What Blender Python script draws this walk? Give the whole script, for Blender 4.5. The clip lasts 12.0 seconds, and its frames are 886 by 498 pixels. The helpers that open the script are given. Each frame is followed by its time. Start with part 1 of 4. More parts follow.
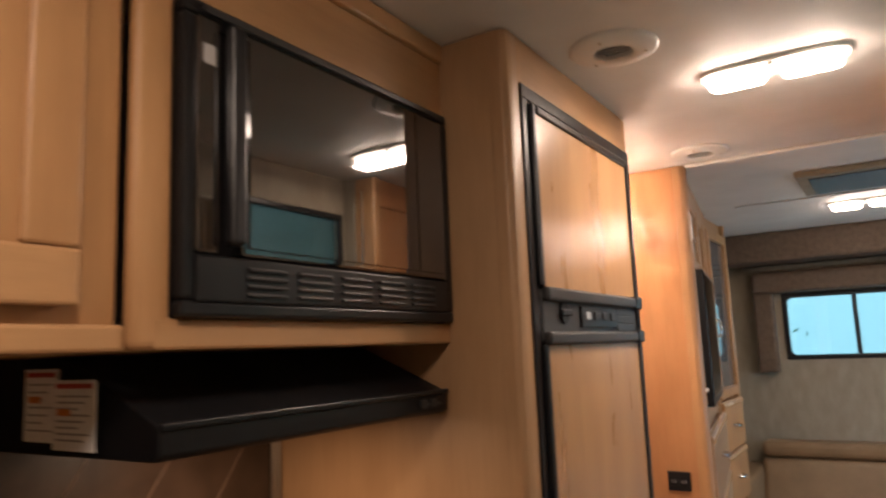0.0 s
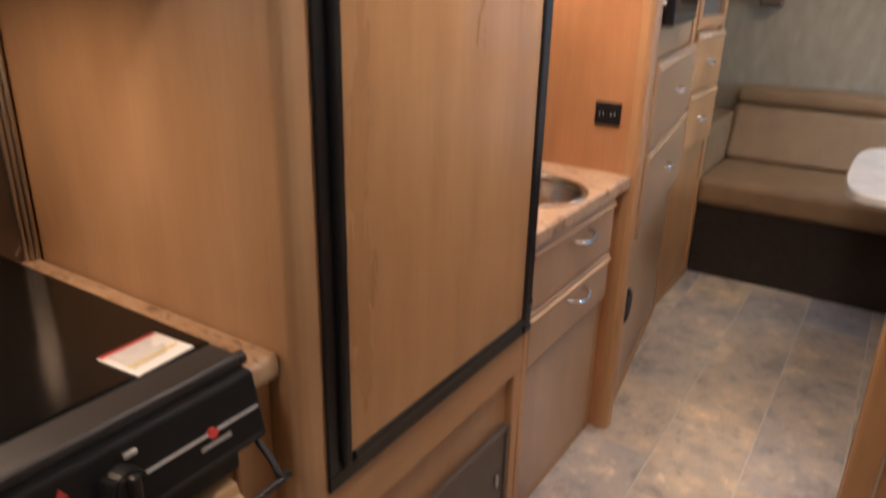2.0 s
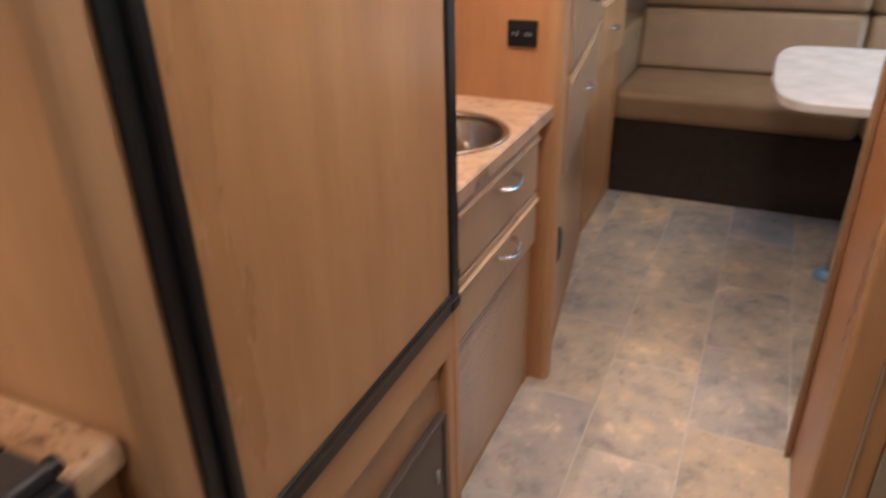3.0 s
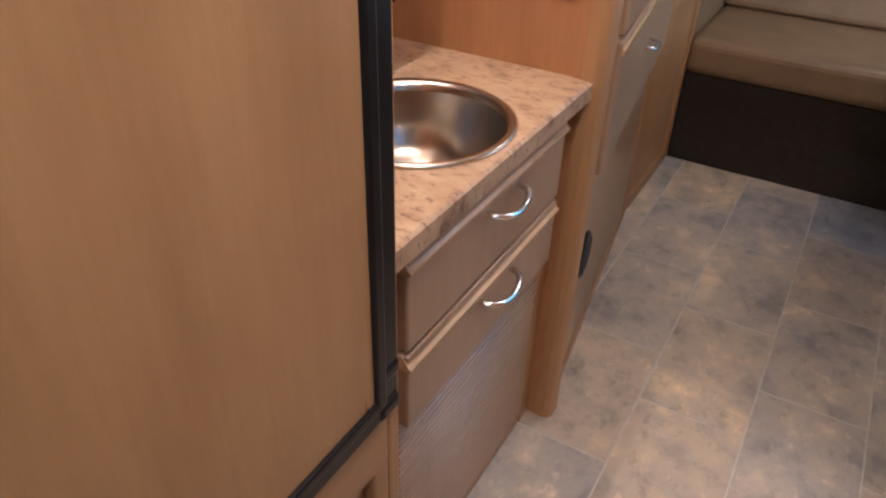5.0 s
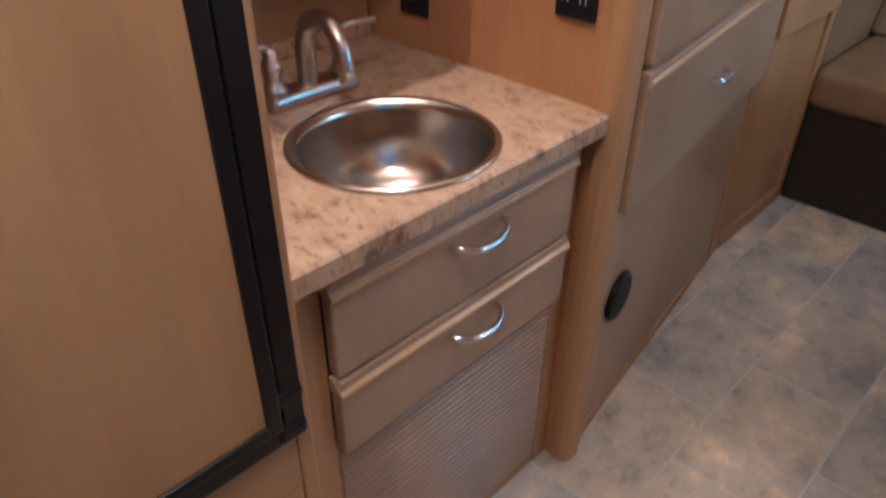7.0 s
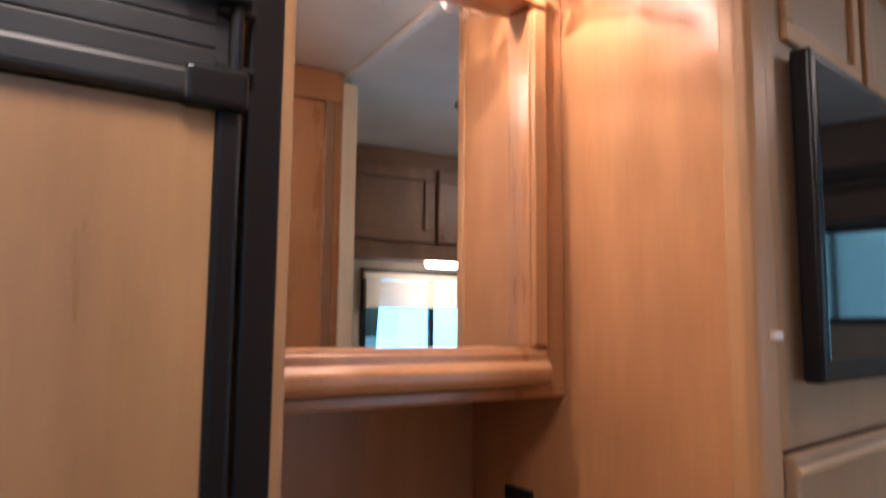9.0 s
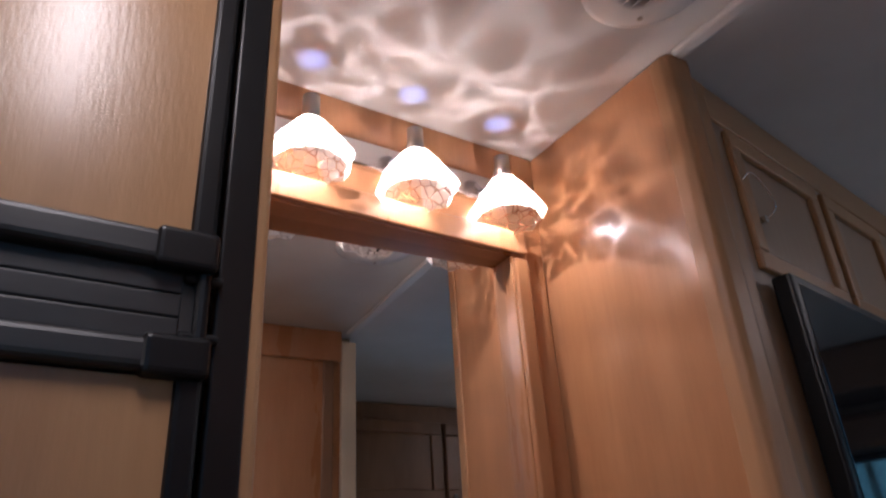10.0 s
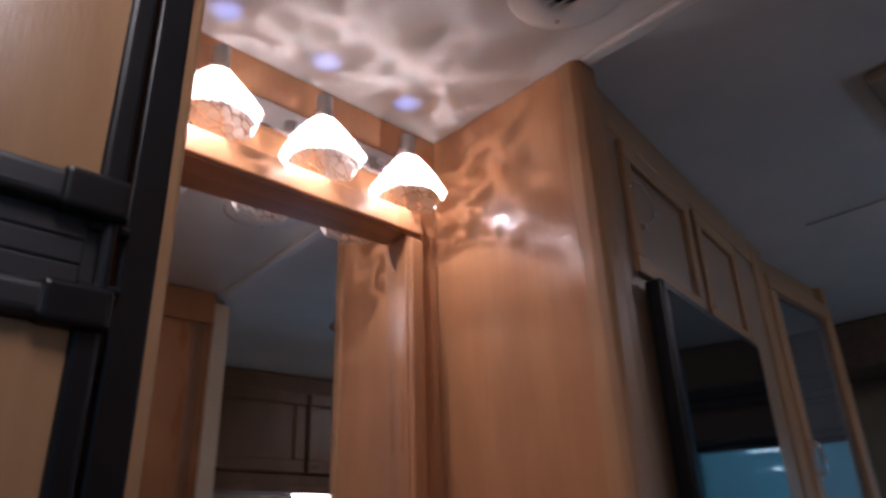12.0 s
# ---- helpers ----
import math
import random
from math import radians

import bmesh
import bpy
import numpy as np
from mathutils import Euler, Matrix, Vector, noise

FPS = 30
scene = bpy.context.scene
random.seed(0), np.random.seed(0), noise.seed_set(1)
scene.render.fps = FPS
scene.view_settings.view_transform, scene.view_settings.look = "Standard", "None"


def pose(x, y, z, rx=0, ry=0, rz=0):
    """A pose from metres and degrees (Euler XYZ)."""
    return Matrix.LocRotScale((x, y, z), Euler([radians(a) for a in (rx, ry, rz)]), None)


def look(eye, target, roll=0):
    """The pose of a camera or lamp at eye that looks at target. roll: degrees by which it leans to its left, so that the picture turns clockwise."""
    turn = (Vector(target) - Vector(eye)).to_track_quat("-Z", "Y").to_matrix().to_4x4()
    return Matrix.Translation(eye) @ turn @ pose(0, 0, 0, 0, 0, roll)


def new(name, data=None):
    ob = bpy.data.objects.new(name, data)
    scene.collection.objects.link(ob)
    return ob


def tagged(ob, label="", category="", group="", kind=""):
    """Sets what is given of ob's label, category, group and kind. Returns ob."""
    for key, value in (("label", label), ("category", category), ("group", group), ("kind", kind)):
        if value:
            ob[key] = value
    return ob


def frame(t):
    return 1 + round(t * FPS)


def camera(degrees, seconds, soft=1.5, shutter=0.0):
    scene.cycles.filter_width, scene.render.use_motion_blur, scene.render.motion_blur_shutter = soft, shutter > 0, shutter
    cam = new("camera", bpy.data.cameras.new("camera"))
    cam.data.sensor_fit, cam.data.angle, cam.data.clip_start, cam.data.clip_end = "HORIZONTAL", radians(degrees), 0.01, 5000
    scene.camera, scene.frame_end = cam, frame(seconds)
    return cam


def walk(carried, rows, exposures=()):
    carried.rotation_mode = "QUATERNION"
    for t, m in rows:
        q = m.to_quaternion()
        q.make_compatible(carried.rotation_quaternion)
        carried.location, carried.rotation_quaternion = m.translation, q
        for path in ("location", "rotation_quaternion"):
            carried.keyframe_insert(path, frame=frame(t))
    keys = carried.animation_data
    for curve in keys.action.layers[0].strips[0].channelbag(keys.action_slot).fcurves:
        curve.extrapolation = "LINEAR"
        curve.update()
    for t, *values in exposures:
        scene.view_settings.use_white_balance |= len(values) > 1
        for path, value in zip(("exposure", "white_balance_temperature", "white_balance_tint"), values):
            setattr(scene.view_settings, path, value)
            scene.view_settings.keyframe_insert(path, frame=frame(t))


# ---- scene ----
cam = camera(64.3, 12.0, soft=2.2, shutter=0.5)
PATH = [
    (0, (0.542, -1.147, 1.412), (-0.511, 0.53, 1.696), -2.3),
    (0.3, (0.525, -1.053, 1.406), (-0.443, 0.681, 1.636), -1.5),
    (0.5, (0.518, -1.005, 1.402), (-0.377, 0.777, 1.565), -1.4),
    (1, (0.519, -0.906, 1.378), (-0.348, 0.892, 1.26), -1.2),
    (1.5, (0.558, -0.753, 1.338), (-0.452, 0.924, 0.933), -1.1),
    (2, (0.57, -0.599, 1.285), (-0.44, 0.975, 0.577), 1.4),
    (2.5, (0.544, -0.503, 1.253), (-0.433, 0.952, 0.289), -1.1),
    (3, (0.441, -0.365, 1.265), (-0.315, 1.249, 0.357), -1.5),
    (3.2, (0.392, -0.32, 1.273), (-0.269, 1.349, 0.391), -0.2),
    (4.8, (0.335, 0.132, 1.245), (-0.443, 1.6, 0.129), 1.5),
    (5, (0.342, 0.137, 1.233), (-0.478, 1.569, 0.102), 1.8),
    (5.5, (0.371, 0.167, 1.234), (-0.477, 1.571, 0.089), 1.1),
    (6, (0.461, 0.272, 1.248), (-0.507, 1.567, 0.072), 3.5),
    (6.5, (0.508, 0.308, 1.24), (-0.542, 1.502, 0.027), 2.4),
    (6.7, (0.513, 0.316, 1.242), (-0.581, 1.477, 0.036), 1.2),
    (8.4, (0.489, 0.397, 1.246), (-1.063, 1.659, 1.204), -5.0),
    (8.5, (0.487, 0.4, 1.248), (-1.134, 1.572, 1.235), -4.9),
    (9, (0.514, 0.436, 1.259), (-1.14, 1.54, 1.476), 0.5),
    (9.5, (0.5, 0.467, 1.266), (-1.065, 1.519, 1.934), -1.3),
    (10, (0.506, 0.473, 1.267), (-0.987, 1.463, 2.156), -3.6),
    (10.5, (0.513, 0.469, 1.268), (-0.953, 1.454, 2.205), -4.4),
    (11, (0.514, 0.467, 1.268), (-0.93, 1.443, 2.249), -4.8),
    (11.5, (0.507, 0.464, 1.27), (-0.899, 1.518, 2.224), -4.9),
    (12, (0.495, 0.441, 1.265), (-0.808, 1.722, 2.078), -2.1),
]
walk(cam, [(t, look(e, g, r)) for t, e, g, r in PATH], [
    (0.0, 0.85, 6900, 23), (0.3, 0.72, 6900, 23), (1.5, 0.95, 6600, 22), (2.0, 1.25, 6400, 21), (3.0, 1.3, 6250, 21), (5.0, 1.05, 5900, 22), (6.7, 0.85, 5450, 21),
    (8.4, 0.7, 6150, 24), (9.0, 0.55, 6050, 24), (9.5, 0.5, 5500, 22), (10.2, -1.15, 5400, 24), (12.0, -1.15, 5250, 24),
])

# ---- world, sun, large lights ----
world = bpy.data.worlds.new("sky")
scene.world = world
world.use_nodes = True
wt = world.node_tree
sky = wt.nodes.new("ShaderNodeTexSky")
sky.sky_type, sky.sun_disc = "NISHITA", False
sky.sun_elevation, sky.sun_rotation = radians(48), radians(200)
wt.links.new(sky.outputs[0], wt.nodes["Background"].inputs[0])
wt.nodes["Background"].inputs[1].default_value = 0.15
sun = new("sun", bpy.data.lights.new("sun", "SUN"))
sun.data.energy, sun.data.angle, sun.data.color = 2.5, radians(0.5), (1.0, 0.95, 0.88)
sun.matrix_world = look((0, 0, 10), (0.6, 7.5, 0))
day = new("window_daylight", bpy.data.lights.new("window_daylight", "AREA"))
day.data.shape, day.data.size, day.data.size_y, day.data.energy, day.data.color = "RECTANGLE", 1.26, 0.52, 8.8, (0.50, 0.78, 1.0)
day.matrix_world = look((1.83, 2.5, 1.225), (0.0, 2.5, 1.0))
CEIL_GLOW, BULB_WATT, LIGHT_WATT = 24.0, 4.4, 3.6

# ---- materials ----


def mat(name, base=(0.5, 0.5, 0.5), rough=0.5, metal=0.0, spec=0.5, coat=0.0):
    m = bpy.data.materials.new(name)
    m.use_nodes = True
    b = m.node_tree.nodes["Principled BSDF"]
    b.inputs["Base Color"].default_value = (*base, 1)
    b.inputs["Roughness"].default_value = rough
    b.inputs["Metallic"].default_value = metal
    b.inputs["Specular IOR Level"].default_value = spec
    b.inputs["Coat Weight"].default_value = coat
    return m


def noise_at(m, scale, stretch=(1, 1, 1), detail=4.0, rough=0.55, turn=0.0, apiece=0.0):
    """A noise over world position, stretched, shifted from piece to piece by apiece; gives the factor socket."""
    n = m.node_tree
    g, mp, t = n.nodes.new("ShaderNodeNewGeometry"), n.nodes.new("ShaderNodeMapping"), n.nodes.new("ShaderNodeTexNoise")
    mp.inputs["Scale"].default_value = stretch
    mp.inputs["Rotation"].default_value = (0, 0, turn)
    t.inputs["Scale"].default_value, t.inputs["Detail"].default_value, t.inputs["Roughness"].default_value = scale, detail, rough
    where = g.outputs["Position"]
    if apiece:
        oi, sc, ad = n.nodes.new("ShaderNodeObjectInfo"), n.nodes.new("ShaderNodeVectorMath"), n.nodes.new("ShaderNodeVectorMath")
        sc.operation, ad.operation = "SCALE", "ADD"
        sc.inputs[0].default_value = (1.0, 0.7, 0.4)
        mu = n.nodes.new("ShaderNodeMath")
        mu.operation = "MULTIPLY"
        mu.inputs[1].default_value = apiece
        n.links.new(oi.outputs["Random"], mu.inputs[0])
        n.links.new(mu.outputs[0], sc.inputs["Scale"])
        n.links.new(where, ad.inputs[0])
        n.links.new(sc.outputs[0], ad.inputs[1])
        where = ad.outputs[0]
    n.links.new(where, mp.inputs[0])
    n.links.new(mp.outputs[0], t.inputs["Vector"])
    return t.outputs[0]


def ramp(m, fac, stops):
    n = m.node_tree
    r = n.nodes.new("ShaderNodeValToRGB")
    e = r.color_ramp.elements
    while len(e) < len(stops):
        e.new(0.5)
    for el, (p, c) in zip(e, stops):
        el.position, el.color = p, (*c, 1)
    n.links.new(fac, r.inputs[0])
    return r.outputs[0]


def mixed(m, fac, a, b, blend="MIX"):
    n = m.node_tree
    x = n.nodes.new("ShaderNodeMix")
    x.data_type, x.blend_type = "RGBA", blend
    for sock, v in ((x.inputs[0], fac), (x.inputs[6], a), (x.inputs[7], b)):
        if isinstance(v, (int, float)):
            sock.default_value = v
        elif isinstance(v, tuple):
            sock.default_value = (*v, 1)
        else:
            n.links.new(v, sock)
    return x.outputs[2]


def set_base(m, sock):
    m.node_tree.links.new(sock, m.node_tree.nodes["Principled BSDF"].inputs["Base Color"])


def set_rough(m, fac, lo, hi):
    n = m.node_tree
    r = n.nodes.new("ShaderNodeMapRange")
    r.inputs["To Min"].default_value, r.inputs["To Max"].default_value = lo, hi
    n.links.new(fac, r.inputs[0])
    n.links.new(r.outputs[0], n.nodes["Principled BSDF"].inputs["Roughness"])


def bump(m, fac, strength, dist=0.001):
    n = m.node_tree
    b = n.nodes.new("ShaderNodeBump")
    b.inputs["Strength"].default_value, b.inputs["Distance"].default_value = strength, dist
    n.links.new(fac, b.inputs["Height"])
    n.links.new(b.outputs[0], n.nodes["Principled BSDF"].inputs["Normal"])


def wood(name, dark, light, rough=0.36, axis="z", relief=0.12):
    m = mat(name, light, rough)
    k = {"z": (1, 1, 0.05), "y": (1, 0.05, 1), "x": (0.05, 1, 1)}[axis]
    wide = {"z": (1, 1, 0.22), "y": (1, 0.22, 1), "x": (0.22, 1, 1)}[axis]
    grain = noise_at(m, 130, k, 5, 0.6)
    cloud = noise_at(m, 7.5, wide, 5, 0.6)
    a = ramp(m, cloud, [(0.34, dark), (0.66, light)])
    b = ramp(m, grain, [(0.3, (0.945, 0.93, 0.915)), (0.62, (1, 1, 1))])
    set_base(m, mixed(m, 1.0, a, b, "MULTIPLY"))
    set_rough(m, cloud, rough - 0.05, rough + 0.09)
    bump(m, noise_at(m, 260, {"z": (1, 1, 0.22), "y": (1, 0.22, 1), "x": (0.22, 1, 1)}[axis], 3), relief, 0.0006)
    return m


M_MAPLE = wood("maple_laminate", (0.36, 0.190, 0.083), (0.465, 0.256, 0.116), 0.40)
M_MAPLE_Y = wood("maple_rail", (0.36, 0.195, 0.088), (0.46, 0.262, 0.122), 0.40, "y")
M_FRIDGE = wood("fridge_panel_maple", (0.375, 0.200, 0.088), (0.485, 0.275, 0.126), 0.27, "z", 0.4)
M_CHERRY = wood("alcove_panel", (0.36, 0.165, 0.068), (0.48, 0.235, 0.104), 0.27)
M_SIDE = wood("side_panel", (0.35, 0.20, 0.10), (0.44, 0.265, 0.140), 0.38)
# maple made paler: lamp light and window sheen on the top edges, as colour
M_LIT_EDGE = wood("lit_edge_maple", (0.50, 0.32, 0.17), (0.60, 0.40, 0.225), 0.24, "y")
M_GREYWOOD = wood("drawer_face", (0.33, 0.21, 0.125), (0.40, 0.265, 0.165), 0.30)
# overhead cabinet's maple with shade put into its colour; elsewhere plain dark wood
M_SHADED_DARKWOOD = wood("shaded_cabinet", (0.20, 0.105, 0.052), (0.29, 0.160, 0.082), 0.38)

M_CEIL = mat("ceiling_vinyl", (0.72, 0.69, 0.64), 0.62)
_c = noise_at(M_CEIL, 5)
set_base(M_CEIL, ramp(M_CEIL, _c, [(0.3, (0.66, 0.63, 0.585)), (0.7, (0.74, 0.715, 0.67))]))
bump(M_CEIL, noise_at(M_CEIL, 260), 0.25, 0.0008)

M_PAPER = mat("taupe_wallpaper", (0.30, 0.26, 0.20), 0.7)
set_base(M_PAPER, ramp(M_PAPER, noise_at(M_PAPER, 22, (1, 1, 0.4), 5), [(0.3, (0.265, 0.225, 0.165)), (0.7, (0.335, 0.29, 0.22))]))
bump(M_PAPER, noise_at(M_PAPER, 320), 0.3, 0.0006)

M_SPLASH = mat("backsplash_brown", (0.10, 0.06, 0.04), 0.32)
set_base(M_SPLASH, ramp(M_SPLASH, noise_at(M_SPLASH, 16, (1, 1, 1), 5), [(0.3, (0.036, 0.022, 0.015)), (0.7, (0.062, 0.039, 0.027))]))
M_GROUT = mat("backsplash_line", (0.24, 0.17, 0.12), 0.5)

M_BLACK = mat("black_plastic", (0.009, 0.009, 0.010), 0.34, 0.0, 0.32)
set_rough(M_BLACK, noise_at(M_BLACK, 14), 0.26, 0.42)
M_MATBLACK = mat("black_enamel", (0.006, 0.006, 0.007), 0.45, 0.0, 0.28)
set_rough(M_MATBLACK, noise_at(M_MATBLACK, 10), 0.35, 0.55)
M_GLOSS = mat("black_glass", (0.006, 0.006, 0.007), 0.03, 0.0, 0.8)
M_GLOSS.node_tree.nodes["Principled BSDF"].inputs["IOR"].default_value = 1.9
M_COOKGLASS = mat("cooktop_glass", (0.005, 0.005, 0.005), 0.12, 0.0, 0.35)
set_rough(M_COOKGLASS, noise_at(M_COOKGLASS, 9), 0.08, 0.20)
M_SCREEN = mat("screen_glass", (0.006, 0.006, 0.008), 0.05, 0.0, 0.9)
M_SCREEN.node_tree.nodes["Principled BSDF"].inputs["IOR"].default_value = 1.65
M_GREYPL = mat("charcoal_plastic", (0.035, 0.035, 0.036), 0.42)
set_base(M_GREYPL, ramp(M_GREYPL, noise_at(M_GREYPL, 60, (1, 0.05, 1)), [(0.3, (0.018, 0.018, 0.019)), (0.7, (0.034, 0.033, 0.033))]))
M_ACCESS = mat("umber_plate", (0.072, 0.055, 0.042), 0.45)
set_rough(M_ACCESS, noise_at(M_ACCESS, 30), 0.38, 0.52)
M_WHITEPL = mat("white_plastic", (0.72, 0.70, 0.66), 0.4)
set_rough(M_WHITEPL, noise_at(M_WHITEPL, 40), 0.33, 0.5)
M_CREAM = mat("cream_edge", (0.66, 0.58, 0.44), 0.5)
set_base(M_CREAM, ramp(M_CREAM, noise_at(M_CREAM, 20, (1, 1, 0.1)), [(0.3, (0.60, 0.52, 0.39)), (0.7, (0.69, 0.61, 0.47))]))
M_CHROME = mat("chrome", (0.80, 0.80, 0.82), 0.12, 1.0)
M_NICKEL = mat("brushed_nickel", (0.52, 0.47, 0.41), 0.30, 1.0)
set_rough(M_NICKEL, noise_at(M_NICKEL, 60), 0.24, 0.38)
M_STEEL = mat("stainless_steel", (0.52, 0.46, 0.38), 0.20, 1.0)
set_rough(M_STEEL, noise_at(M_STEEL, 20, (1, 1, 6)), 0.16, 0.30)
M_STEEL.node_tree.nodes["Principled BSDF"].inputs["Anisotropic"].default_value = 0.6
M_MIRROR = mat("silvered_mirror", (0.86, 0.87, 0.87), 0.004, 1.0)
M_DARKGLASS = mat("cabinet_glass", (0.10, 0.10, 0.10), 0.03, 0.0, 1.0)
M_PAPERWHITE = mat("paper_label", (0.78, 0.77, 0.73), 0.55)
set_base(M_PAPERWHITE, ramp(M_PAPERWHITE, noise_at(M_PAPERWHITE, 60), [(0.3, (0.72, 0.71, 0.67)), (0.7, (0.80, 0.79, 0.76))]))
M_PRINT = mat("grey_print", (0.30, 0.29, 0.28), 0.6)
M_ORANGE = mat("orange_print", (0.62, 0.20, 0.04), 0.6)
M_REDPRINT = mat("red_print", (0.45, 0.05, 0.04), 0.5)
M_YELLOW = mat("yellow_print", (0.66, 0.48, 0.10), 0.6)
M_SILVERPRINT = mat("silver_print", (0.42, 0.42, 0.42), 0.4)
M_BASEFAB = mat("dark_brown_fabric", (0.030, 0.021, 0.016), 0.85)
bump(M_BASEFAB, noise_at(M_BASEFAB, 500), 0.4, 0.0008)
set_base(M_BASEFAB, ramp(M_BASEFAB, noise_at(M_BASEFAB, 30), [(0.3, (0.024, 0.017, 0.013)), (0.7, (0.036, 0.026, 0.020))]))
M_VINYL = mat("tan_vinyl", (0.30, 0.195, 0.105), 0.42)
set_base(M_VINYL, ramp(M_VINYL, noise_at(M_VINYL, 9), [(0.3, (0.215, 0.136, 0.072)), (0.7, (0.28, 0.18, 0.098))]))
bump(M_VINYL, noise_at(M_VINYL, 160), 0.35, 0.0015)
M_VALANCE = mat("brown_valance", (0.12, 0.078, 0.05), 0.75)
set_base(M_VALANCE, ramp(M_VALANCE, noise_at(M_VALANCE, 40), [(0.3, (0.10, 0.064, 0.04)), (0.7, (0.15, 0.10, 0.066))]))
M_TABLE = mat("pale_tabletop", (0.66, 0.65, 0.63), 0.22)
set_base(M_TABLE, ramp(M_TABLE, noise_at(M_TABLE, 12, (1, 1, 1), 6), [(0.3, (0.58, 0.57, 0.55)), (0.7, (0.72, 0.71, 0.69))]))
M_LABELBLUE = mat("sky_blue_plastic", (0.20, 0.38, 0.62), 0.35)

# mottled brown stone laminate of the worktops
M_COUNTER = mat("stone_laminate", (0.35, 0.22, 0.15), 0.30)
_a = ramp(M_COUNTER, noise_at(M_COUNTER, 16, (1, 1.6, 1), 7, 0.62, 0.5), [(0.30, (0.16, 0.095, 0.060)), (0.42, (0.43, 0.275, 0.165)), (0.64, (0.52, 0.37, 0.235))])
_b = ramp(M_COUNTER, noise_at(M_COUNTER, 55, (1, 2.2, 1), 6, 0.68, 0.7), [(0.33, (0.34, 0.28, 0.25)), (0.46, (1, 1, 1))])
_v = ramp(M_COUNTER, noise_at(M_COUNTER, 24, (1, 2.6, 1), 7, 0.7, 0.3), [(0.60, (0, 0, 0)), (0.68, (0.8, 0.8, 0.8))])
set_base(M_COUNTER, mixed(M_COUNTER, _v, mixed(M_COUNTER, 1.0, _a, _b, "MULTIPLY"), (0.50, 0.405, 0.30)))
set_rough(M_COUNTER, noise_at(M_COUNTER, 50), 0.24, 0.42)

# slate-look vinyl tile, each tile with its own tint
M_TILE = mat("slate_tile", (0.2, 0.17, 0.14), 0.36)
_n = M_TILE.node_tree
_oi = _n.nodes.new("ShaderNodeObjectInfo")
_tint = ramp(M_TILE, _oi.outputs["Random"], [(0.0, (0.36, 0.36, 0.38)), (0.22, (0.56, 0.48, 0.385)), (0.42, (0.42, 0.41, 0.41)), (0.62, (0.60, 0.49, 0.36)), (0.82, (0.46, 0.42, 0.38)), (1.0, (0.57, 0.43, 0.29))])
_cl = ramp(M_TILE, noise_at(M_TILE, 6.5, (1.1, 1, 1), 6, 0.6, 0.4, 60.0), [(0.32, (0.60, 0.62, 0.68)), (0.47, (0.95, 0.95, 0.96)), (0.56, (1.08, 1.05, 1.0)), (0.70, (1.55, 1.42, 1.22))])
_vein = ramp(M_TILE, noise_at(M_TILE, 17, (1.2, 0.9, 1), 8, 0.70, 0.8, 40.0), [(0.33, (0.72, 0.70, 0.69)), (0.46, (1, 1, 1)), (0.58, (1, 1, 1)), (0.68, (1.38, 1.33, 1.26))])
set_base(M_TILE, mixed(M_TILE, 1.0, mixed(M_TILE, 1.0, _tint, _cl, "MULTIPLY"), _vein, "MULTIPLY"))
set_rough(M_TILE, noise_at(M_TILE, 18, (1, 1, 1), 5), 0.20, 0.42)
bump(M_TILE, noise_at(M_TILE, 45, (1, 1, 1), 6), 0.35, 0.0012)
M_JOINT = mat("tile_joint", (0.26, 0.235, 0.205), 0.7)
set_base(M_JOINT, ramp(M_JOINT, noise_at(M_JOINT, 30), [(0.3, (0.52, 0.49, 0.44)), (0.7, (0.66, 0.62, 0.56))]))


def glowing(name, colour, strength):
    m = bpy.data.materials.new(name)
    m.use_nodes = True
    n = m.node_tree
    e = n.nodes.new("ShaderNodeEmission")
    e.inputs[0].default_value, e.inputs[1].default_value = (*colour, 1), strength
    n.links.new(e.outputs[0], n.nodes["Material Output"].inputs[0])
    return m


M_DIFFUSER = glowing("lit_diffuser", (1.0, 0.87, 0.71), CEIL_GLOW)
M_BULB = glowing("lit_bulb", (1.0, 0.86, 0.70), BULB_WATT / (math.pi * 4 * math.pi * 0.003 ** 2))
M_LENS = glowing("lit_hood_lens", (1.0, 0.72, 0.46), 1.5)

M_PANE = bpy.data.materials.new("window_glass")
M_PANE.use_nodes = True
_n = M_PANE.node_tree
_t, _g, _x = _n.nodes.new("ShaderNodeBsdfTransparent"), _n.nodes.new("ShaderNodeBsdfGlossy"), _n.nodes.new("ShaderNodeMixShader")
_t.inputs[0].default_value, _g.inputs["Roughness"].default_value, _x.inputs[0].default_value = (0.52, 0.86, 0.95, 1), 0.01, 0.07
for _i, _s in ((1, _t), (2, _g)):
    _n.links.new(_s.outputs[0], _x.inputs[_i])
_n.links.new(_x.outputs[0], _n.nodes["Material Output"].inputs[0])

# pressed glass of the vanity shades: milky, clear net added to cast caustic-like lines
M_SHADE = bpy.data.materials.new("pressed_glass")
M_SHADE.use_nodes = True
_n = M_SHADE.node_tree
_tc, _vo = _n.nodes.new("ShaderNodeTexCoord"), _n.nodes.new("ShaderNodeTexVoronoi")
_vo.feature = "DISTANCE_TO_EDGE"
_vo.inputs["Scale"].default_value = 60
_n.links.new(_tc.outputs["Object"], _vo.inputs["Vector"])
_r = _n.nodes.new("ShaderNodeValToRGB")
_r.color_ramp.elements[0].position, _r.color_ramp.elements[0].color = 0.018, (0.97, 0.97, 0.97, 1)
_r.color_ramp.elements[1].position, _r.color_ramp.elements[1].color = 0.065, (0.09, 0.09, 0.09, 1)
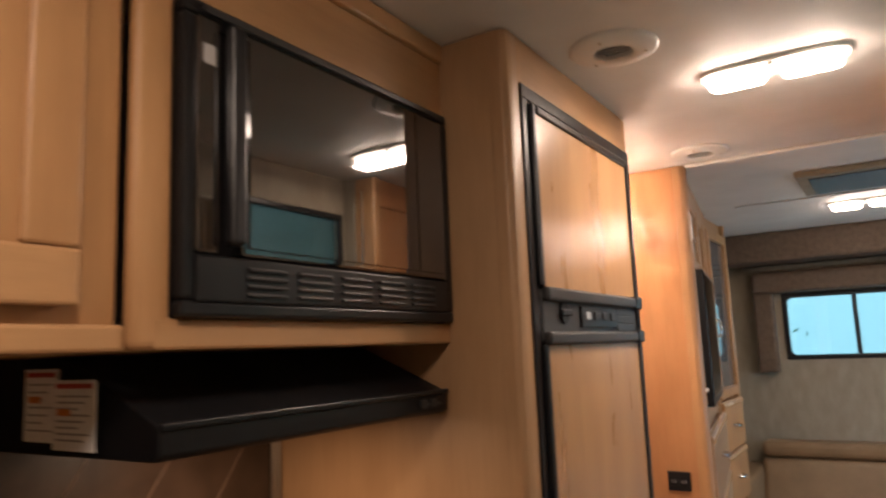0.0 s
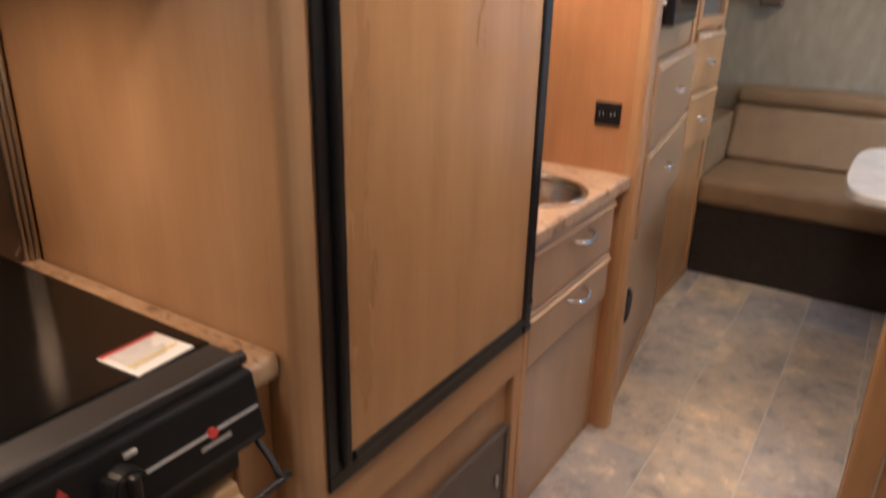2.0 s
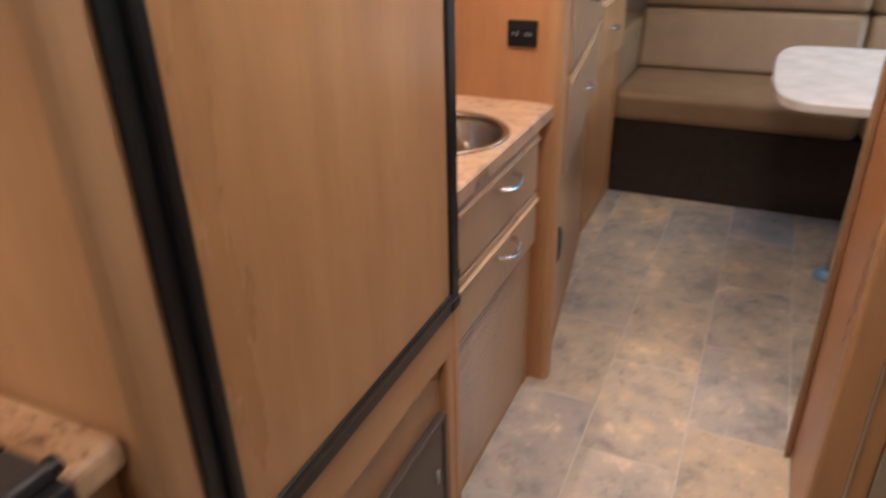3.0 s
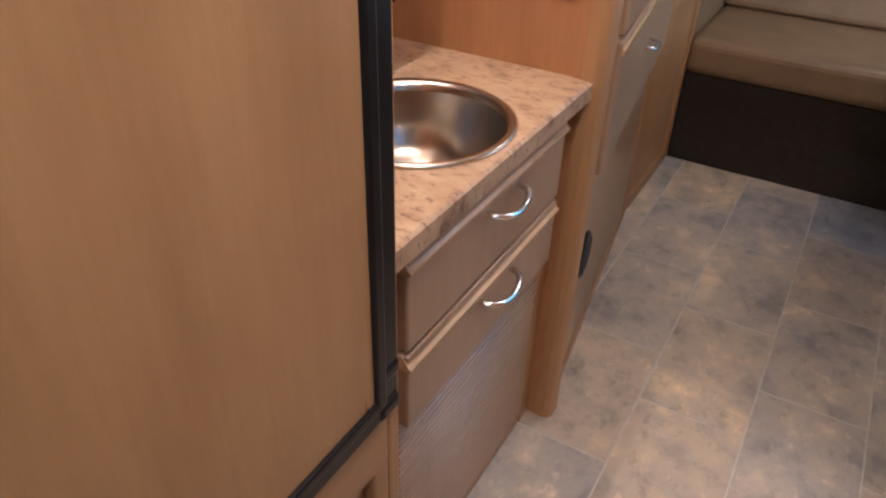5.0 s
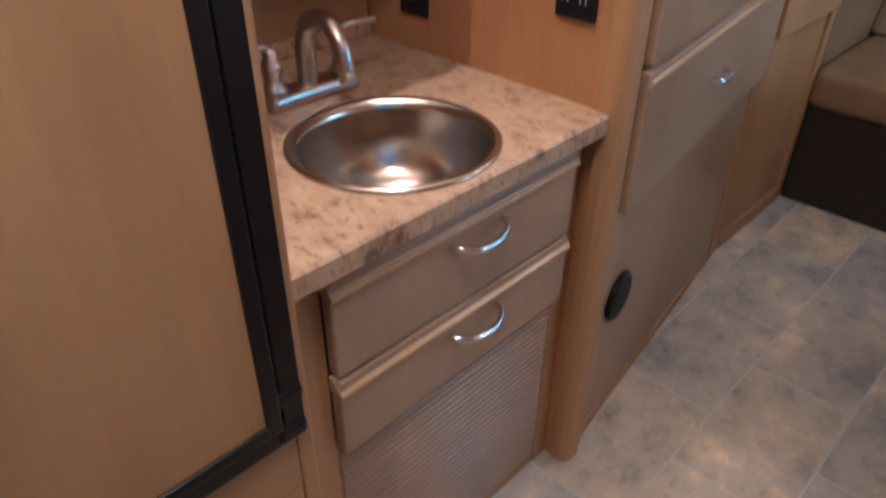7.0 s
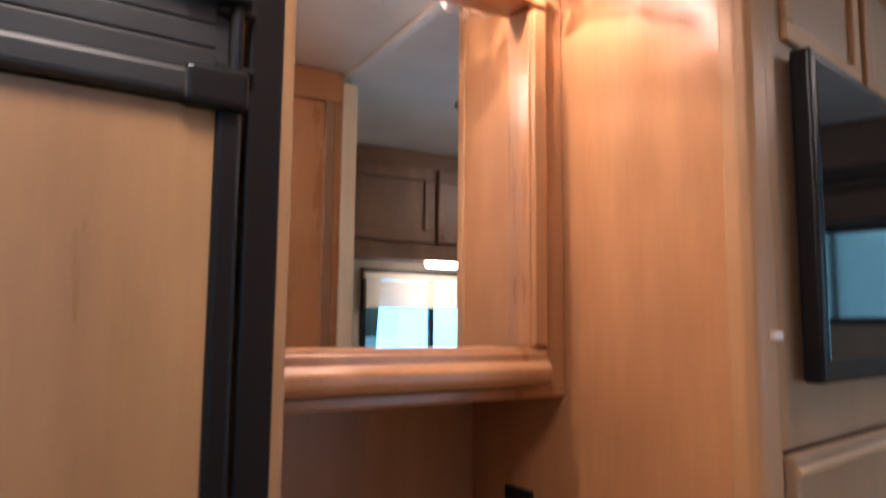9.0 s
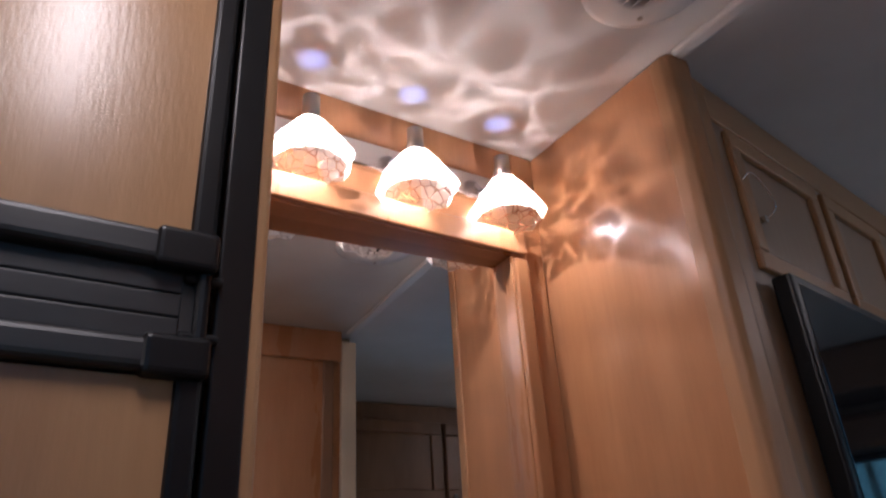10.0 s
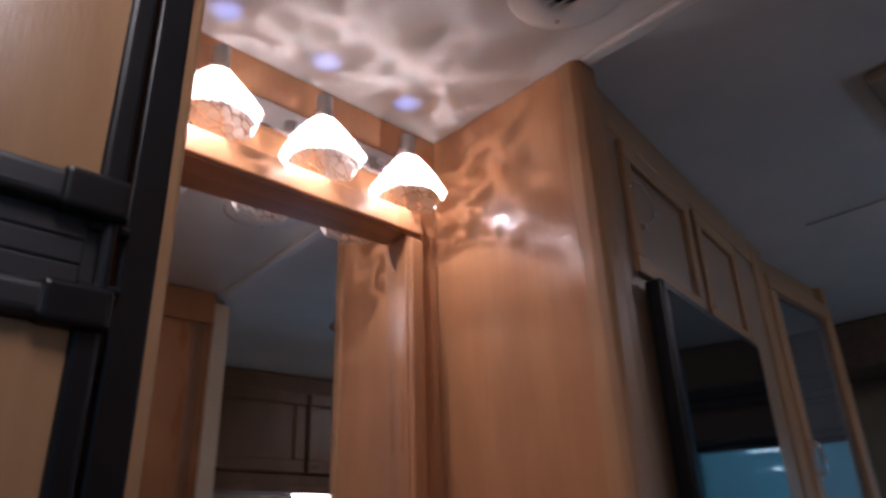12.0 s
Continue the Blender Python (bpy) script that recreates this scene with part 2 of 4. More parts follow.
_n.links.new(_vo.outputs[0], _r.inputs[0])
_tl, _tp, _x, _g, _y = (_n.nodes.new("ShaderNode" + k) for k in ("BsdfTranslucent", "BsdfTransparent", "MixShader", "BsdfGlossy", "MixShader"))
_tl.inputs[0].default_value, _tp.inputs[0].default_value = (0.92, 0.88, 0.82, 1), (1, 0.97, 0.93, 1)
_g.inputs["Roughness"].default_value, _y.inputs[0].default_value = 0.05, 0.08
_n.links.new(_r.outputs[0], _x.inputs[0])
_n.links.new(_tl.outputs[0], _x.inputs[1])
_n.links.new(_tp.outputs[0], _x.inputs[2])
_n.links.new(_x.outputs[0], _y.inputs[1])
_n.links.new(_g.outputs[0], _y.inputs[2])
_n.links.new(_y.outputs[0], _n.nodes["Material Output"].inputs[0])

# ---- building helpers ----


def block(x0, x1, y0, y1, z0, z1, bevel=0.003, seg=2, bm=None):
    """A bevelled block as a bmesh, or added to bm."""
    b = bmesh.new()
    bmesh.ops.create_cube(b, size=1.0)
    for v in b.verts:
        v.co = Vector(((x0, x1)[v.co.x > 0], (y0, y1)[v.co.y > 0], (z0, z1)[v.co.z > 0]))
    if bevel > 0:
        w = min(bevel, 0.45 * min(x1 - x0, y1 - y0, z1 - z0))
        bmesh.ops.bevel(b, geom=b.edges[:], offset=w, segments=seg, affect="EDGES", profile=0.5)
    return joined(bm, b)


def joined(bm, b):
    if bm is None:
        return b
    me = bpy.data.meshes.new("tmp")
    b.to_mesh(me)
    bm.from_mesh(me)
    bpy.data.meshes.remove(me)
    b.free()
    return bm


def prism(pts, axis, a, b, bevel=0.002, bm=None, seg=2):
    """A profile of 2D points drawn out along an axis from a to b (x: points are y, z; y: x, z; z: x, y)."""
    m = bmesh.new()
    put = {"x": lambda p, t: (t, p[0], p[1]), "y": lambda p, t: (p[0], t, p[1]), "z": lambda p, t: (p[0], p[1], t)}[axis]
    f = m.faces.new([m.verts.new(put(p, a)) for p in pts])
    r = bmesh.ops.extrude_face_region(m, geom=[f])
    d = Vector(put((0, 0), b - a))
    bmesh.ops.translate(m, vec=d, verts=[v for v in r["geom"] if isinstance(v, bmesh.types.BMVert)])
    bmesh.ops.recalc_face_normals(m, faces=m.faces[:])
    if bevel > 0:
        bmesh.ops.bevel(m, geom=m.edges[:], offset=bevel, segments=seg, affect="EDGES", profile=0.5)
    return joined(bm, m)


def rod(p, q, r0, r1=None, n=16, bm=None, bevel=0.0):
    m = bmesh.new()
    p, q = Vector(p), Vector(q)
    d = q - p
    bmesh.ops.create_cone(m, cap_ends=True, segments=n, radius1=r0, radius2=r0 if r1 is None else r1, depth=d.length)
    if bevel:
        bmesh.ops.bevel(m, geom=[e for e in m.edges if len(e.link_faces) == 2 and any(len(f.verts) > 4 for f in e.link_faces)], offset=bevel, segments=2, affect="EDGES")
    bmesh.ops.transform(m, matrix=Matrix.Translation((p + q) / 2) @ d.to_track_quat("Z", "Y").to_matrix().to_4x4(), verts=m.verts[:])
    return joined(bm, m)


def tube(pts, r, n=10, bm=None, steps=5, radii=None):
    """A round tube along a smoothed line of points."""
    pts = [Vector(p) for p in pts]
    line = []
    for i in range(len(pts) - 1):
        p0, p1, p2, p3 = pts[max(i - 1, 0)], pts[i], pts[i + 1], pts[min(i + 2, len(pts) - 1)]
        for k in range(steps):
            t = k / steps
            line.append(0.5 * ((2 * p1) + (p2 - p0) * t + (2 * p0 - 5 * p1 + 4 * p2 - p3) * t * t + (3 * p1 - p0 - 3 * p2 + p3) * t ** 3))
    line.append(pts[-1])
    m = bmesh.new()
    rings = []
    up = Vector((0.31, 0.2, 0.93))
    for i, p in enumerate(line):
        d = (line[min(i + 1, len(line) - 1)] - line[max(i - 1, 0)]).normalized()
        a = d.cross(up).normalized()
        b = d.cross(a)
        f = i / (len(line) - 1)
        rr = r if radii is None else radii[0] + (radii[1] - radii[0]) * f
        rings.append([m.verts.new(p + rr * (a * math.cos(2 * math.pi * k / n) + b * math.sin(2 * math.pi * k / n))) for k in range(n)])
    for u, v in zip(rings, rings[1:]):
        for k in range(n):
            m.faces.new((u[k], u[(k + 1) % n], v[(k + 1) % n], v[k]))
    m.faces.new(rings[0][::-1])
    m.faces.new(rings[-1])
    bmesh.ops.recalc_face_normals(m, faces=m.faces[:])
    for f in m.faces:
        f.smooth = len(f.verts) == 4
    return joined(bm, m)


def lathe(profile, n=32, bm=None, at=(0, 0, 0), sx=1.0, sy=1.0, closed=False):
    """Rings (radius, z) turned round the z axis."""
    m = bmesh.new()
    rings = [[m.verts.new((at[0] + sx * r * math.cos(2 * math.pi * k / n), at[1] + sy * r * math.sin(2 * math.pi * k / n), at[2] + z)) for k in range(n)] for r, z in profile]
    pairs = list(zip(rings, rings[1:])) + ([(rings[-1], rings[0])] if closed else [])
    for u, v in pairs:
        for k in range(n):
            m.faces.new((u[k], u[(k + 1) % n], v[(k + 1) % n], v[k])).smooth = True
    if not closed:
        m.faces.new(rings[0][::-1])
        m.faces.new(rings[-1])
    bmesh.ops.recalc_face_normals(m, faces=m.faces[:])
    return joined(bm, m)


def mesh_of(name, bm, material):
    me = bpy.data.meshes.new(name)
    bm.to_mesh(me)
    bm.free()
    me.materials.append(material)
    return me


def part(name, bm, material, parent, label="", xf=None):
    """One mesh under a thing or a part; its points are given in the world, or in xf's frame."""
    if xf is not None:
        bmesh.ops.transform(bm, matrix=xf, verts=bm.verts[:])
    ob = new(name, mesh_of(name, bm, material))
    ob.parent = parent
    if parent.parent is None:
        ob.matrix_parent_inverse = Matrix.Translation(-parent.location)
    return tagged(ob, label)


def thing(name, base, label, category, group="", kind=""):
    ob = new(name)
    ob.empty_display_size = 0.05
    ob.location = base
    return tagged(ob, label, category, group, kind)


def single(name, bm, material, label, category, group="", kind="", xf=None):
    if xf is not None:
        bmesh.ops.transform(bm, matrix=xf, verts=bm.verts[:])
    return tagged(new(name, mesh_of(name, bm, material)), label, category, group, kind)


def setting(name, bm, material, label, category="wall"):
    return single(name, bm, material, label, category, kind="structure")


def holed(axis, at0, at1, a0, a1, z0, z1, h):
    """A wall of two faces at0..at1 on an axis, from a0 to a1 and z0 to z1, with one opening h = (a, b, z, z)."""
    bm = bmesh.new()
    for u0, u1, v0, v1 in ((a0, h[0], z0, z1), (h[1], a1, z0, z1), (h[0], h[1], z0, h[2]), (h[0], h[1], h[3], z1)):
        if u1 - u0 > 0.001 and v1 - v0 > 0.001:
            if axis == "x":
                block(at0, at1, u0, u1, v0, v1, 0, bm=bm)
            else:
                block(u0, u1, at0, at1, v0, v1, 0, bm=bm)
    return bm


def ring_frame(y0, y1, z0, z1, w, x0, x1, bevel=0.004, bm=None):
    """A rectangular frame in the plane of y and z."""
    bm = bm or bmesh.new()
    block(x0, x1, y0, y1, z1 - w, z1, bevel, bm=bm)
    block(x0, x1, y0, y1, z0, z0 + w, bevel, bm=bm)
    block(x0, x1, y0, y0 + w, z0 + w, z1 - w, bevel, bm=bm)
    block(x0, x1, y1 - w, y1, z0 + w, z1 - w, bevel, bm=bm)
    return bm


# ---- the shell of the place ----
CEIL = 1.995
XL, XR, YB, YF = -0.63, 1.75, -2.3, 3.4
setting("wall_west", block(XL - 0.05, XL, YB, YF + 0.05, 0, CEIL, 0), M_PAPER, "taupe papered outer wall behind the cabinets")
setting("wall_south", block(XL, 0.79, YB - 0.05, YB, 0, CEIL, 0), M_PAPER, "taupe papered end wall behind the kitchen")
WIN_F, WIN_R = (0.03, 1.0, 1.30, 1.635), (1.77, 3.15, 0.95, 1.50)
setting("wall_north", holed("y", YF, YF + 0.05, XL - 0.05, XR + 0.05, 0, CEIL, WIN_F), M_PAPER, "taupe papered wall above the sofa")
setting("wall_east", holed("x", XR, XR + 0.05, 0.70, YF, 0, CEIL, WIN_R), M_PAPER, "taupe papered wall beside the dinette")
setting("ceiling", block(XL - 0.05, XR + 0.05, 0.69, YF + 0.05, CEIL, CEIL + 0.04, 0, bm=block(XL - 0.05, 0.79, YB - 0.05, 0.69, CEIL, CEIL + 0.04, 0)), M_CEIL, "off-white textured vinyl ceiling", "ceiling")
FLOOR = setting("floor", block(XL, XR, 0.69, YF, -0.04, -0.0009, 0, bm=block(XL, 0.79, YB, 0.69, -0.04, -0.0009, 0)), M_JOINT, "grey-brown slate-look tile floor with pale joints", "floor")
setting("trim", block(0.010, 0.648, 1.236, 1.262, CEIL - 0.012, CEIL - 0.0005, 0.005), M_WHITEPL, "white plastic batten across the ceiling", "trim")
setting("trim_far", block(0.0, XR, 2.18, 2.20, CEIL - 0.006, CEIL - 0.0005, 0.002), M_CEIL, "thin ceiling seam strip", "trim")
setting("soffit", block(XL, XR, 3.12, YF, 1.83, CEIL, 0.02, 3), M_VALANCE, "dark padded soffit above the far window", "soffit")


def window_unit(name, axis, at, a0, a1, z0, z1, split, label):
    w = thing(name, (at, (a0 + a1) / 2, z0) if axis == "x" else ((a0 + a1) / 2, at, z0), label, "window", kind="structure")
    def bar(u0, u1, v0, v1, d0, d1, bm, bev=0.006):
        return block(d0, d1, u0, u1, v0, v1, bev, bm=bm) if axis == "x" else block(u0, u1, d0, d1, v0, v1, bev, bm=bm)
    bm = bmesh.new()
    t = 0.022
    bar(a0 - t, a1 + t, z1 - 0.004, z1 + t, at - 0.012, at + 0.03, bm)
    bar(a0 - t, a1 + t, z0 - t, z0 + 0.004, at - 0.012, at + 0.03, bm)
    bar(a0 - t, a0 + 0.004, z0 + 0.004, z1 - 0.004, at - 0.012, at + 0.03, bm)
    bar(a1 - 0.004, a1 + t, z0 + 0.004, z1 - 0.004, at - 0.012, at + 0.03, bm)
    c = 0.045
    for u, v, su, sv in ((a0, z0, 1, 1), (a1, z0, -1, 1), (a0, z1, 1, -1), (a1, z1, -1, -1)):
        arc = [(u, v)] + [(u + su * c * (1 - math.sin(q)), v + sv * c * (1 - math.cos(q))) for q in np.linspace(0, math.pi / 2, 7)]
        prism(arc, axis, at - 0.010, at + 0.029, 0, bm=bm)
    part("window_frame", bm, M_BLACK, w, "black rounded window frame")
    part("mullion", bar(split - 0.012, split + 0.012, z0 + 0.004, z1 - 0.004, at + 0.002, at + 0.028, None, 0.003), M_BLACK, w)
    for u0, u1 in ((a0 + 0.004, split - 0.012), (split + 0.012, a1 - 0.004)):
        p = part("pane", bar(u0, u1, z0 + 0.004, z1 - 0.004, at + 0.012, at + 0.016, None, 0), M_PANE, w)
        p.visible_shadow = False
    return w


window_unit("window_1", "y", YF, *WIN_F, 0.375, "wide black-framed sliding window above the sofa")
window_unit("window_2", "x", XR, *WIN_R, 2.12, "black-framed window beside the dinette")

# outdoors: ground, a pale neighbouring trailer, a hedge
setting("ground", block(-60, 60, -60, 60, -1.2, -1.0, 0), M_JOINT, "pale gravel ground outside", "ground")


def trailer(m, length, windows):
    t = thing("parked_trailer", (0, 0, -1.0), "pale white travel trailer parked outside", "trailer", "parked trailers")
    part("body", block(-length / 2, length / 2, -1.2, 1.2, -0.4, 2.3, 0.12, 3), M_WHITEPL, t)
    part("stripe", block(-length / 2 + 0.1, length / 2 - 0.1, -1.215, -1.19, 0.55, 0.85, 0.004), M_LABELBLUE, t)
    for x in windows:
        part("window", block(x - 0.35, x + 0.35, -1.22, -1.19, 1.1, 1.7, 0.01), M_GLOSS, t)
    for x in (-0.5, 0.5):
        part("wheel", rod((x, -1.1, -0.62), (x, -0.85, -0.62), 0.38, n=24), M_BLACK, t)
    t.matrix_basis = m
    return t


trailer(pose(2.6, 9.0, -1.0, 0, 0, 6), 7.0, (2.9,))
trailer(pose(9.5, 2.0, -1.0, 0, 0, -84), 7.0, (-2.7, 2.7))


def hedge(x, y):
    rng = random.Random(5)
    bm = bmesh.new()
    for _ in range(2600):
        p = Vector((x + rng.gauss(0, 0.55), y + rng.gauss(0, 0.3), -1.0 + abs(rng.gauss(1.0, 0.75))))
        s = rng.uniform(0.02, 0.06)
        d = Vector((rng.uniform(-1, 1), rng.uniform(-1, 1), rng.uniform(-0.6, 1))).normalized()
        e = d.orthogonal().normalized()
        bm.faces.new([bm.verts.new(q) for q in (p, p + d * s + e * s * 0.3, p + d * s * 2, p + d * s - e * s * 0.3)])
    return bm


M_LEAF = mat("hedge_leaf", (0.07, 0.11, 0.035), 0.55)
set_base(M_LEAF, ramp(M_LEAF, noise_at(M_LEAF, 3), [(0.3, (0.045, 0.08, 0.025)), (0.7, (0.11, 0.15, 0.05))]))
_h = thing("shrub", (-1.1, 6.3, -1.0), "green shrub outside the far window", "shrub")
part("foliage", hedge(-1.1, 6.3), M_LEAF, _h)
part("stem", rod((-1.1, 6.3, -1.0), (-1.1, 6.3, 0.3), 0.05, 0.02), M_SHADED_DARKWOOD, _h)

# ---- partitions and cabinet carcasses ----
# fridge enclosure between the kitchen and the vanity
EN = thing("fridge_cabinet", (-0.3, 0.3, 0), "tall maple cabinet built round the refrigerator", "cabinet")
part("side_panel", block(XL + 0.001, -0.016, -0.046, -0.016, 0.0, CEIL - 0.001, 0.002), M_SIDE, EN, "maple end panel facing the stove")
_b = prism([(-0.034, -0.048), (-0.010, -0.048), (0.0, -0.040), (0.003, -0.028), (0.003, -0.002), (-0.034, -0.002)], "z", 0.0, CEIL - 0.002, 0.003)
part("corner_post", _b, M_SIDE, EN)
part("side_panel", block(XL + 0.001, -0.004, 0.622, 0.636, 0.0, CEIL - 0.001, 0.002), M_CHERRY, EN)
part("stile", block(-0.02, 0.001, 0.6135, 0.638, 0.0, CEIL - 0.002, 0.005), M_MAPLE, EN)
part("stile", block(-0.02, 0.002, -0.003, 0.014, 0.0, CEIL - 0.002, 0.002), M_MAPLE, EN)
part("top_rail", block(-0.02, 0.001, 0.013, 0.613, 1.88, CEIL - 0.002, 0.002), M_MAPLE_Y, EN)
part("bottom_rail", block(-0.02, 0.000, 0.013, 0.613, 0.510, 0.625, 0.002), M_MAPLE_Y, EN)
part("kick_rail", block(-0.02, 0.001, 0.013, 0.613, 0.0, 0.075, 0.003), M_MAPLE_Y, EN)
part("stile", block(-0.02, 0.000, 0.013, 0.055, 0.074, 0.511, 0.004), M_MAPLE, EN)
part("stile", block(-0.02, 0.000, 0.582, 0.613, 0.074, 0.511, 0.004), M_MAPLE, EN)
part("recessed_panel", block(-0.03, -0.018, 0.05, 0.59, 0.07, 0.515, 0.001), M_SIDE, EN)
part("back", block(-0.60, -0.595, -0.014, 0.638, 0.0, 1.9, 0), M_SIDE, EN)

AC = thing("access_panel", (-0.018, 0.38, 0.08), "dark umber plastic access plate under the refrigerator", "panel")
part("plate", block(-0.0175, -0.004, 0.19, 0.572, 0.085, 0.391, 0.005, 3), M_ACCESS, AC)
part("rim", ring_frame(0.187, 0.575, 0.082, 0.394, 0.014, -0.017, 0.001, 0.004), M_ACCESS, AC)
for yy in (0.24, 0.53):
    part("latch", block(-0.004, 0.002, yy - 0.004, yy + 0.004, 0.255, 0.285, 0.002), M_SILVERPRINT, AC, "small bright latch")

# refrigerator
FSET = Matrix.Translation((-0.019, 0, 0))
FR = thing("refrigerator", (0, 0.31, 0.6), "two-door refrigerator with maple panels and black trim", "refrigerator")
part("cabinet", block(-0.56, -0.012, 0.02, 0.605, 0.63, 1.875, 0.002), M_MATBLACK, FR, xf=FSET)
for _y, _z in (((0.0, 0.625), (0.603, 0.630)), ((0.0, 0.625), (1.873, 1.90)), ((0.0, 0.027), (0.630, 1.873)), ((0.598, 0.625), (0.630, 1.873))):
    part("trim_bar", block(0.0205, 0.0265, *_y, *_z, 0.002), M_BLACK, FR, "black outer trim", xf=FSET)


def fridge_door(z0, z1, label, lo, hi):
    d = part("door", block(-0.008, 0.026, 0.0285, 0.594, z0, z1, 0.004), M_MATBLACK, FR, label, xf=FSET)
    part("panel", block(0.0255, 0.0305, 0.039, 0.578, z0 + lo, z1 - hi, 0.001), M_FRIDGE, d, "maple door panel", xf=FSET)
    for y, w in ((0.024, 0.016), (0.573, 0.019)):
        part("trim_strip", block(0.024, 0.036, y, y + w, z0 + 0.002, z1 - 0.002, 0.004), M_BLACK, d, xf=FSET)
    ze = z0 + 0.002 if lo > hi else z1 - 0.018
    part("trim_strip", block(0.024, 0.036, 0.046, 0.578, ze, ze + 0.016, 0.004), M_BLACK, d, xf=FSET)
    return d


UP = fridge_door(1.518, 1.868, "upper freezer door", 0.003, 0.016)
LO = fridge_door(0.634, 1.416, "lower door", 0.016, 0.003)
part("handle_panel", block(-0.005, 0.028, 0.034, 0.590, 1.418, 1.516, 0.004), M_GREYPL, FR, "charcoal control strip between the doors", xf=FSET)
for z0, z1 in ((1.494, 1.520), (1.414, 1.438)):
    part("handle_bar", block(0.024, 0.042, 0.036, 0.586, z0, z1, 0.006, 3), M_GREYPL, FR, xf=FSET)
    part("hinge_cap", block(0.020, 0.0445, 0.548, 0.594, z0 - 0.003, z1 + 0.003, 0.005, 3), M_BLACK, FR, xf=FSET)
for k in range(3):
    part("plank", block(0.0275, 0.0305, 0.436, 0.572, 1.4395 + k * 0.0182, 1.4565 + k * 0.0182, 0.0012), M_GREYPL, FR, xf=FSET)
part("latch_recess", rod((0.026, 0.130, 1.474), (0.032, 0.130, 1.474), 0.022, n=20, bevel=0.002), M_MATBLACK, FR, xf=FSET)
part("latch_grip", block(0.030, 0.038, 0.105, 0.155, 1.468, 1.480, 0.003), M_BLACK, FR, xf=FSET)
part("control_panel", block(0.027, 0.033, 0.212, 0.430, 1.446, 1.490, 0.003), M_BLACK, FR, xf=FSET)
for y in (0.245, 0.295, 0.345, 0.395):
    part("button", block(0.0325, 0.0355, y - 0.013, y + 0.013, 1.462, 1.478, 0.0015), M_SILVERPRINT if y < 0.26 else M_GREYPL, FR, xf=FSET)
for z in (1.4885, 1.4435):
    part("hinge_pin", rod((0.030, 0.572, z), (0.030, 0.600, z), 0.0042, n=12, bevel=0.001), M_BLACK, FR, xf=FSET)
part("hinge_post", rod((0.032, 0.586, 1.440), (0.032, 0.586, 1.492), 0.0055, n=12), M_BLACK, FR, xf=FSET)
for z in (0.645, 0.70):
    part("corner_cap", block(0.002, 0.030, 0.588, 0.627, z - 0.042, z - 0.020, 0.006), M_BLACK, FR, xf=FSET)

# ---- kitchen ----
SP = setting("backsplash", block(XL + 0.0005, XL + 0.060, -1.6, -0.050, 0.846, 1.4235, 0), M_SPLASH, "dark brown backsplash with pale diagonal lines", "backsplash")
for k in range(9):
    y = -1.45 + k * 0.17
    _d = prism([(y, 0.86), (y + 0.004, 0.86), (min(y + 0.41, -0.056), 0.86 + (min(y + 0.41, -0.056) - y) * 1.35), (min(y + 0.406, -0.060), 0.86 + (min(y + 0.406, -0.060) - y) * 1.35)], "x", XL + 0.0602, XL + 0.0615, 0)
    part("line", _d, M_GROUT, SP)
TR = thing("corner_trim", (-0.62, -0.055, 0.86), "slim metal corner strip beside the backsplash", "trim")
for k in range(3):
    part("bead", rod((-0.566, -0.056 - k * 0.0095, 0.846), (-0.566, -0.056 - k * 0.0095, 1.42), 0.0042, n=10), M_NICKEL, TR)

UC = thing("microwave_cabinet", (-0.38, -0.35, 1.43), "maple wall cabinet holding the microwave", "cabinet")
part("bottom", block(XL + 0.002, -0.150, -0.66, -0.048, 1.424, 1.442, 0.002), M_MAPLE_Y, UC)
part("bottom_rail", block(-0.160, -0.138, -0.662, -0.0485, 1.424, 1.460, 0.004), M_MAPLE_Y, UC)
part("top_rail", block(-0.160, -0.139, -0.662, -0.0485, 1.847, 1.955, 0.003), M_MAPLE_Y, UC)
part("crown", block(-0.160, -0.130, -0.662, -0.0485, 1.955, CEIL - 0.002, 0.006), M_MAPLE_Y, UC)
part("stile", block(-0.160, -0.1385, -0.690, -0.640, 1.424, CEIL - 0.002, 0.010, 3), M_MAPLE, UC)
part("carcass", block(XL + 0.002, -0.565, -0.66, -0.05, 1.444, CEIL - 0.003, 0), M_MAPLE, UC)


def wall_cabinet(y0, y1):
    c = thing("wall_cabinet", (-0.38, (y0 + y1) / 2, 1.42), "maple wall cabinet with a framed door", "cabinet", "kitchen wall cabinets")
    part("body", block(XL + 0.002, -0.162, y0, y1, 1.424, CEIL - 0.002, 0.006), M_MAPLE, c)
    d = part("door", block(-0.160, -0.149, y0 + 0.022, y1 - 0.057, 1.472, 1.953, 0.002), M_MAPLE, c)
    a, e = y0 + 0.02, y1 - 0.055
    for ys, zs, m in (((a, e), (1.897, 1.955), M_MAPLE_Y), ((a, e), (1.47, 1.528), M_MAPLE_Y), ((a, a + 0.058), (1.5285, 1.8965), M_MAPLE), ((e - 0.058, e), (1.5285, 1.8965), M_MAPLE)):
        part("door_rail", block(-0.1495, -0.139, *ys, *zs, 0.004), m, d)
    part("valance", block(-0.165, -0.146, y0, y1, 1.424, 1.452, 0.004), M_MAPLE_Y, c)
    return c


wall_cabinet(-1.12, -0.692)
wall_cabinet(-1.56, -1.125)

